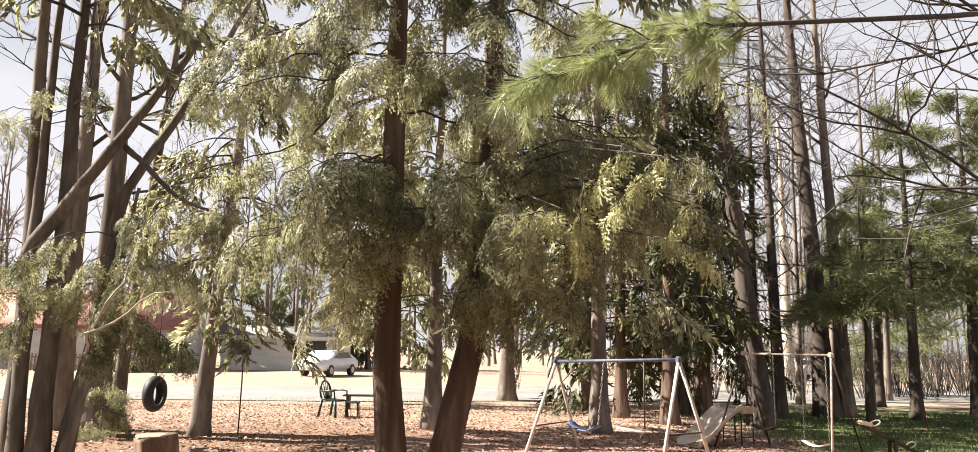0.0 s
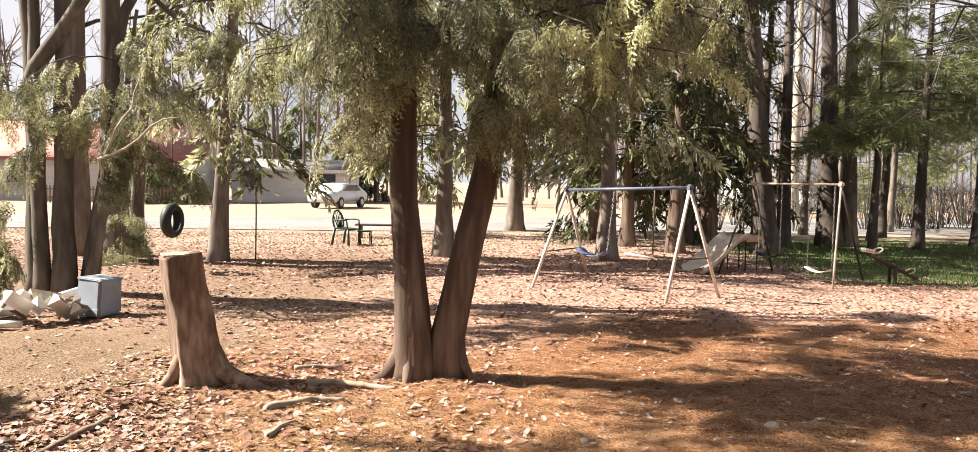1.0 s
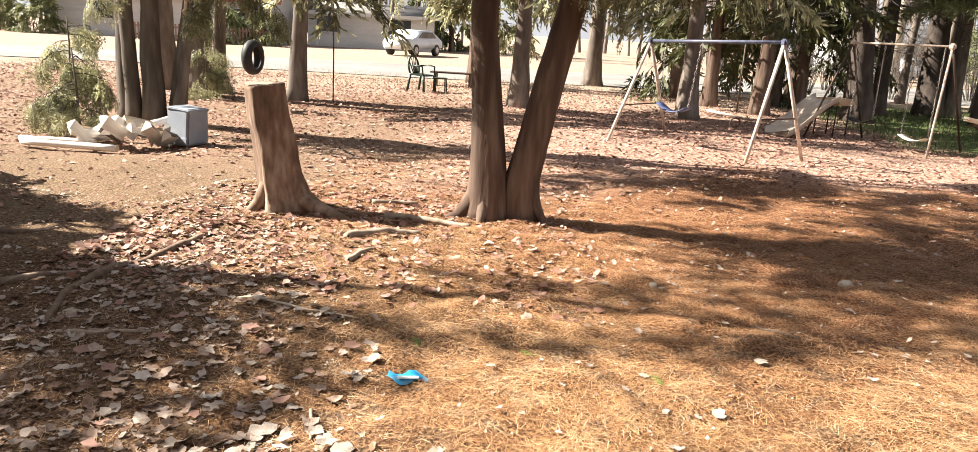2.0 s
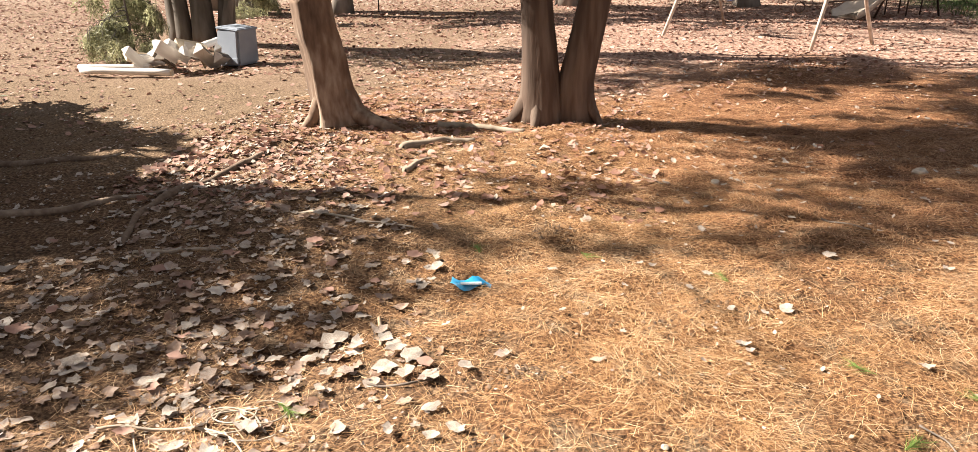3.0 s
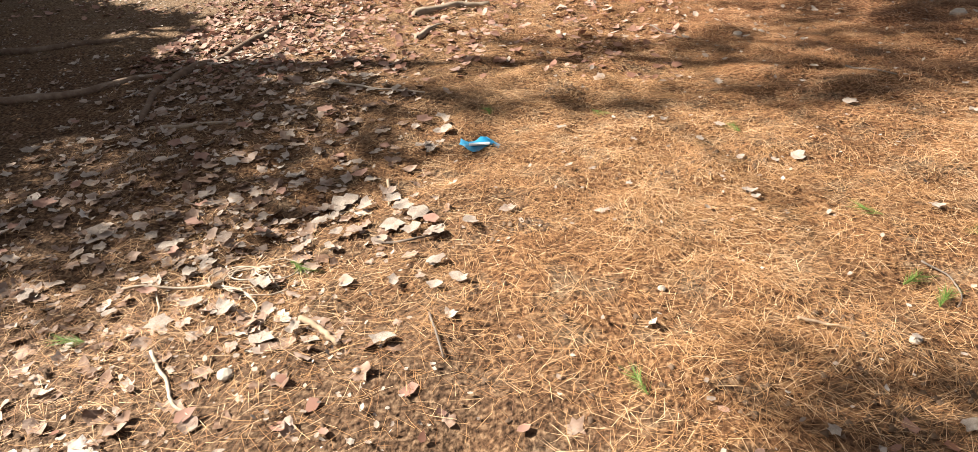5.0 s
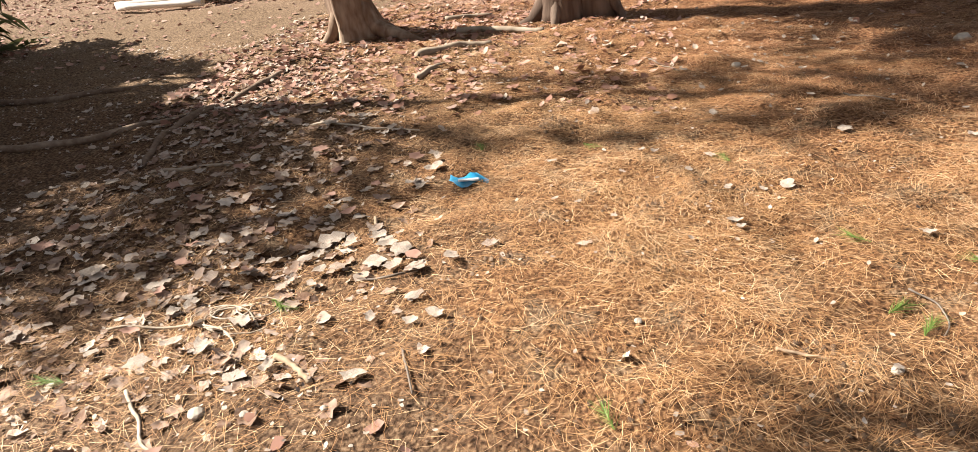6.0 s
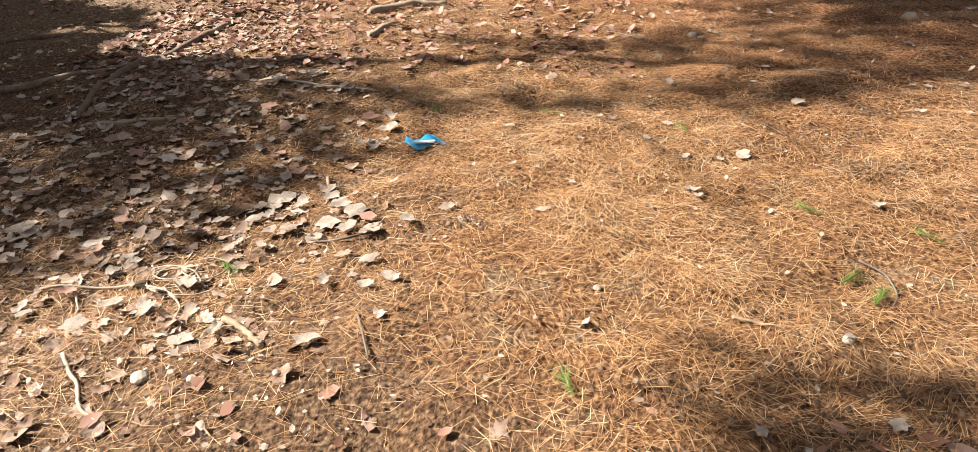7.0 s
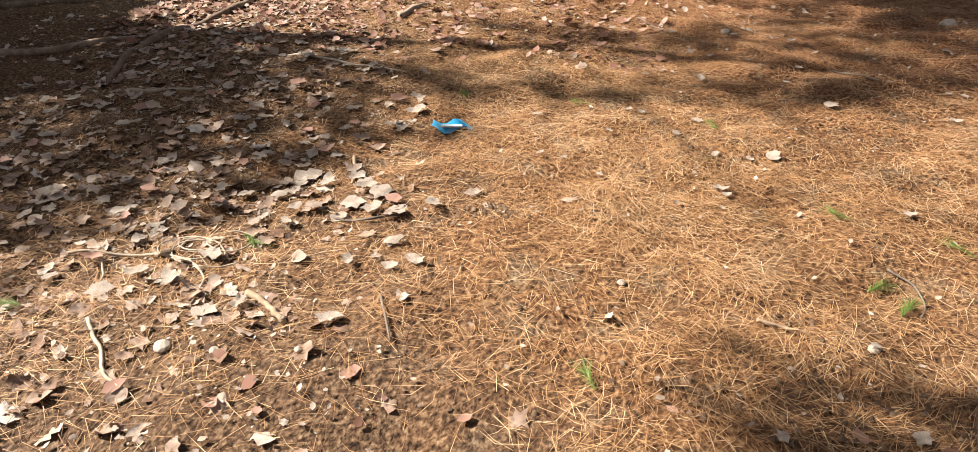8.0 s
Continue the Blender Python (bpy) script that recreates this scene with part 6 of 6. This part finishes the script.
# single leaves that lie apart
def leaf_thing(x, y, size, k, turn, mat, label, group="single dead leaves"):
    v, f = LEAVES[k]
    key = f"dead_leaf_{k}_{mat.name}"
    me = bpy.data.meshes.get(key) or np_mesh(key, v * [1, 1, 0.85], f, mat)
    ob = new("dead_leaf", me)
    ob.matrix_basis = pose(x, y, float(gz(x, y)) + 0.022, rng.uniform(-9, 9), rng.uniform(-9, 9), turn) @ Matrix.Diagonal((size, size, size, 1))
    return tagged(ob, label, "leaf", group)


for x, y, s in [(0.37, 4.67, 0.08), (0.31, 4.01, 0.08), (0.21, 3.85, 0.05), (0.60, 3.70, 0.10), (0.36, 3.65, 0.05), (-0.08, 3.85, 0.05), (0.00, 4.10, 0.055), (0.06, 4.10, 0.055), (-0.98, 3.84, 0.06), (-1.27, 3.73, 0.08), (-0.35, 3.56, 0.045), (-0.42, 4.01, 0.06),
                (-0.25, 3.54, 0.05), (-0.10, 3.44, 0.05), (0.36, 3.37, 0.08), (0.38, 3.32, 0.06), (1.02, 3.31, 0.07), (1.50, 4.30, 0.08), (0.96, 4.35, 0.10), (-0.69, 3.07, 0.09), (-0.77, 2.83, 0.09), (-0.66, 2.72, 0.10), (-0.26, 6.04, 0.12), (0.24, 5.47, 0.075),
                (-1.27, 3.30, 0.14), (-1.16, 3.23, 0.12), (-1.06, 3.29, 0.12), (-1.00, 3.07, 0.12), (-0.91, 3.13, 0.12), (-1.51, 3.01, 0.12), (-1.63, 2.80, 0.09), (-0.84, 2.39, 0.10), (-1.42, 2.50, 0.12), (-1.23, 2.37, 0.11), (-1.69, 2.74, 0.09), (-1.85, 2.91, 0.12),
                (-1.15, 2.42, 0.09), (-1.57, 2.54, 0.10), (-1.62, 2.41, 0.11), (0.75, 2.19, 0.07), (0.41, 2.13, 0.05), (0.72, 2.53, 0.04), (-1.37, 2.67, 0.12), (-1.32, 3.13, 0.1), (-0.81, 3.01, 0.1), (0.50, 3.64, 0.05), (1.75, 5.27, 0.09), (1.13, 6.08, 0.09), (2.36, 5.99, 0.1)]:
    leaf_thing(x, y, s * 1.05, int(rng.integers(0, 16)), rng.uniform(0, 360), LITTER_PALE, "single bleached dead leaf on pine needles")
for i in range(16):
    x, y = rng.normal(-1.15, 0.26), rng.normal(3.06, 0.18)
    leaf_thing(x, y, rng.uniform(0.06, 0.115), int(rng.integers(0, 16)), rng.uniform(0, 360), LITTER_PALE if i % 3 == 0 else LITTER_NEAR, "bleached leaf in a drift of pale leaves", "drift of pale leaves")
for i in range(90):
    x = rng.uniform(-3.2, -0.7)
    y = rng.uniform(2.3, 4.8)
    if x < -0.6 - 0.42 * (y - 3.2):
        leaf_thing(x, y, rng.uniform(0.07, 0.13), int(rng.integers(0, 16)), rng.uniform(0, 360), LITTER_PALE if i % 3 else LITTER, "curled dead maple leaf among fallen leaves", "near dead leaves")

# the blue scrap
BLUE = material("blue_film", [(0.02, 0.22, 0.46), (0.03, 0.33, 0.60), (0.35, 0.62, 0.78)], 25, 0.35, 0.2, 30, spec=0.5)
bag = thing("blue_wrapper", (-0.79, 3.83, float(gz(-0.79, 3.83)) + 0.012), "crumpled bright blue plastic wrapper on needles", "wrapper", turn=-15)
bv, bf = [], []
for i in range(9):
    for j in range(6):
        u, v = i / 8 - 0.5, j / 5 - 0.5
        w = 1.15 - 0.85 * abs(2 * u) ** 1.2
        crease = 0.012 * math.sin(9 * u + 5 * v) + 0.008 * math.sin(17 * v - 6 * u)
        bv.append((u * 0.185 + 0.02 * v, v * 0.105 * w + 0.012 * math.sin(6 * u), 0.016 + 0.020 * (1 - (2 * u) ** 2) * (1 - (2 * v) ** 2) + crease + rng.uniform(-0.004, 0.004)))
for i in range(8):
    for j in range(5):
        bf.append([i * 6 + j, (i + 1) * 6 + j, (i + 1) * 6 + j + 1, i * 6 + j + 1])
child("film", np_mesh("film", bv, bf, BLUE), bag)
bm = bmesh.new()
box_bm(bm, (0.10, 0.018, 0.008), (0.015, -0.03, 0.034), (18, 0, 24), 0.003)
part("lining", bm, material("white_film", [(0.6, 0.66, 0.7), (0.75, 0.8, 0.82)], 20, 0.4, 0.1), bag, "white inner side")


# roots, sticks and twigs
BLEACHED = material("bleached_twig", [(0.22, 0.165, 0.115), (0.40, 0.325, 0.25), (0.58, 0.51, 0.42)], 30, 0.85, 0.4, 60)
TAN_TWIG = material("tan_twig", [(0.16, 0.105, 0.065), (0.33, 0.235, 0.155), (0.48, 0.38, 0.27)], 30, 0.85, 0.4, 60)
ROOT_BARK = material("root_bark", [(0.07, 0.045, 0.032), (0.18, 0.125, 0.09), (0.32, 0.25, 0.19)], 30, 0.95, 0.8, 50)


def stick(name, pts, r0, r1, mat, label, category, group="", sides=7, bury=0.0, n=None):
    k = n or max(6, len(pts) * 4)
    s = np.linspace(0, 1, k)
    p = along(np.array([(x, y, 0) for x, y in pts], float), s)
    for _ in range(2):
        p[1:-1] = (p[:-2] + 2 * p[1:-1] + p[2:]) / 4
    rr = np.interp(s, [0, 1], [r0, r1])
    if bury > 0.4:
        rr = rr * np.interp(s, [0, 0.05, 0.85, 1], [0.3, 1, 1, 0.25]) * (1 + 0.18 * np.sin(23 * s) * np.sin(7 * s + 1))
    p[:, :2] += rng.standard_normal((k, 2)) * r0 * 0.22
    p[:, 2] = gz(p[:, 0], p[:, 1]) + rr * (1 - bury) + (0.008 if r0 < 0.012 else 0)
    pile = Pile()
    c = p[0].copy()
    pile.tube(p - c, rr, sides, 0.07, rng)
    ob = new(name, pile.mesh(name, mat, True))
    ob.location = c
    return tagged(ob, label, category, group)


for pts, r0, r1 in [([(-6.5, 5.1), (-5.4, 4.55), (-4.48, 4.35), (-3.72, 4.50), (-3.42, 4.65), (-3.17, 4.91), (-2.92, 5.15)], 0.04, 0.02), ([(-2.72, 4.08), (-2.92, 4.51), (-2.96, 4.78), (-2.91, 5.13), (-2.78, 5.41), (-2.66, 5.93)], 0.018, 0.030),
                    ([(-6.5, 5.4), (-5.40, 5.42), (-4.53, 5.50), (-4.22, 5.49), (-3.92, 5.62), (-3.74, 5.82)], 0.05, 0.02), ([(-2.66, 4.98), (-2.62, 5.05), (-2.51, 5.32)], 0.024, 0.012)]:
    stick("tree_root", pts, r0, r1, ROOT_BARK, "half-buried brown tree root among leaves", "root", "pine roots", 9, 0.65)
stick("tree_root", [(-1.66, 6.02), (-1.5, 6.2), (-1.3, 6.28), (-1.15, 6.3)], 0.034, 0.02, WOOD_GREY, "short exposed grey root near the cedar", "root", "", 9, 0.3)
stick("tree_root", [(-1.5, 5.45), (-1.45, 5.62), (-1.38, 5.72)], 0.026, 0.012, WOOD_GREY, "small dark root tip poking up", "root", "", 7, 0.2)
stick("branch", [(-1.55, 6.83), (-1.28, 6.80), (-1.08, 6.73), (-0.80, 6.69)], 0.032, 0.022, WOOD_GREY, "pale barkless branch beside the cedar base", "branch", "", 9, 0.1)
stick("branch", [(-1.75, 7.25), (-1.55, 7.35), (-1.35, 7.38)], 0.024, 0.016, WOOD_GREY, "pale short branch near the cedar", "branch", "", 8, 0.1)
for pts, r0, r1 in [([(-1.89, 2.62), (-1.67, 2.66), (-1.44, 2.64), (-1.36, 2.58)], 0.0058, 0.0045), ([(-1.56, 2.27), (-1.45, 2.17), (-1.38, 2.07), (-1.28, 2.02)], 0.0068, 0.005), ([(-1.76, 2.62), (-1.69, 2.53), (-1.66, 2.43)], 0.004, 0.003),
                    ([(-1.15, 2.49), (-1.06, 2.44), (-0.98, 2.37)], 0.013, 0.010), ([(-1.50, 2.69), (-1.51, 2.78), (-1.38, 2.75), (-1.30, 2.66)], 0.0045, 0.0035), ([(-1.44, 2.64), (-1.32, 2.54), (-1.30, 2.41)], 0.004, 0.003),
                    ([(-1.05, 2.98), (-0.90, 2.94), (-0.80, 2.99)], 0.006, 0.004), ([(-1.13, 3.46), (-1.06, 3.23)], 0.008, 0.005), ([(-0.72, 2.52), (-0.63, 2.32)], 0.005, 0.003), ([(0.41, 2.60), (0.47, 2.59), (0.55, 2.56)], 0.008, 0.004),
                    ([(0.86, 2.95), (0.94, 2.90), (0.93, 2.77), (0.89, 2.70)], 0.0035, 0.0025), ([(1.07, 4.92), (1.26, 4.70)], 0.006, 0.004), ([(-2.58, 3.97), (-2.34, 4.07), (-2.18, 4.13)], 0.014, 0.008), ([(-1.93, 4.61), (-1.52, 4.50), (-1.21, 4.47)], 0.007, 0.004),
                    ([(0.03, 5.73), (0.15, 5.58), (0.22, 5.47)], 0.006, 0.004)]:
    stick("twig", pts, r0, r1, BLEACHED if pts[0][0] < -1.2 else TAN_TWIG if r0 > 0.0075 else BARK_GREY, "dry twig lying on the needles", "twig", "fallen twigs", 6, 0.1)

# coiled dry vine stems on the leaves
for k, (x, y, r, a0, turn) in enumerate([(-1.48, 2.72, 0.085, 0.4, 5.6), (-1.46, 2.74, 0.060, 2.0, 5.2), (-1.40, 2.70, 0.10, 1.2, 4.6), (-1.36, 2.76, 0.07, 3.4, 4.9)]):
    stick("vine_stem", [(x + r * (1 + 0.12 * a) * math.cos(a0 + a), y + 0.7 * r * (1 + 0.12 * a) * math.sin(a0 + a)) for a in np.linspace(0, turn, 12)], 0.0036, 0.0025, BLEACHED, "thin bleached vine stem coiled on dead leaves", "vine", "coiled vine stems", 5, -0.8, 40)

# green tufts and cones of soil
SPRIG = material("fresh_green_needles", [(0.05, 0.085, 0.016), (0.13, 0.21, 0.045), (0.27, 0.35, 0.10)], 6, 0.5, 0, spread=0.6, through_light=0.3)
for x, y, k in [(0.83, 2.68, 16), (0.77, 2.82, 14), (1.17, 3.07, 12), (0.81, 3.21, 8), (-1.32, 2.81, 10), (-0.80, 4.19, 12), (-0.29, 4.24, 8), (0.39, 3.91, 8), (-0.04, 2.20, 7), (-1.84, 2.33, 12), (2.30, 4.81, 22)]:
    e = thing("green_sprig", (x, y, float(gz(x, y)) + 0.014), "small green pine sprig fallen on the needles", "sprig", "green sprigs")
    pile = Pile(3)
    tvs, tfs = needle_fan(k * 4, int(x * 100) % 97 + 3, 0.010, 0.7)
    pile.scatter(tvs * [1, 1, 0.35] + [0, 0, 0.04], tfs, np.zeros((1, 3)), lie(1, rng, 0.05), [0.15])
    child("needle_tuft", pile.mesh("needle_tuft", SPRIG), e)
STONE = material("small_stone", [(0.26, 0.22, 0.18), (0.42, 0.37, 0.31), (0.56, 0.50, 0.43)], 30, 0.85, 0.4, 60)
for i, (x, y, s) in enumerate([(0.22, 1.85, 0.03), (0.32, 2.01, 0.02), (-1.28, 2.21, 0.026), (-1.11, 2.20, 0.016), (0.72, 2.53, 0.018), (0.01, 2.71, 0.013), (-0.87, 2.23, 0.012), (1.95, 5.88, 0.05), (0.57, 5.58, 0.03)]):
    bm = bmesh.new()
    bmesh.ops.create_icosphere(bm, subdivisions=2, radius=s)
    for v in bm.verts:
        v.co = v.co * (1 + 0.35 * noise.noise(v.co / s * 1.1 + Vector((i * 7, 0, 0))))
        v.co.z *= 0.62
    me = bpy.data.meshes.new("stone")
    bm.to_mesh(me)
    bm.free()
    me.materials.append(STONE)
    ob = new("stone", me)
    ob.location = (x, y, float(gz(x, y)) + s * 0.35)
    tagged(ob, "small tan stone lying among pine needles", "stone", "stones")
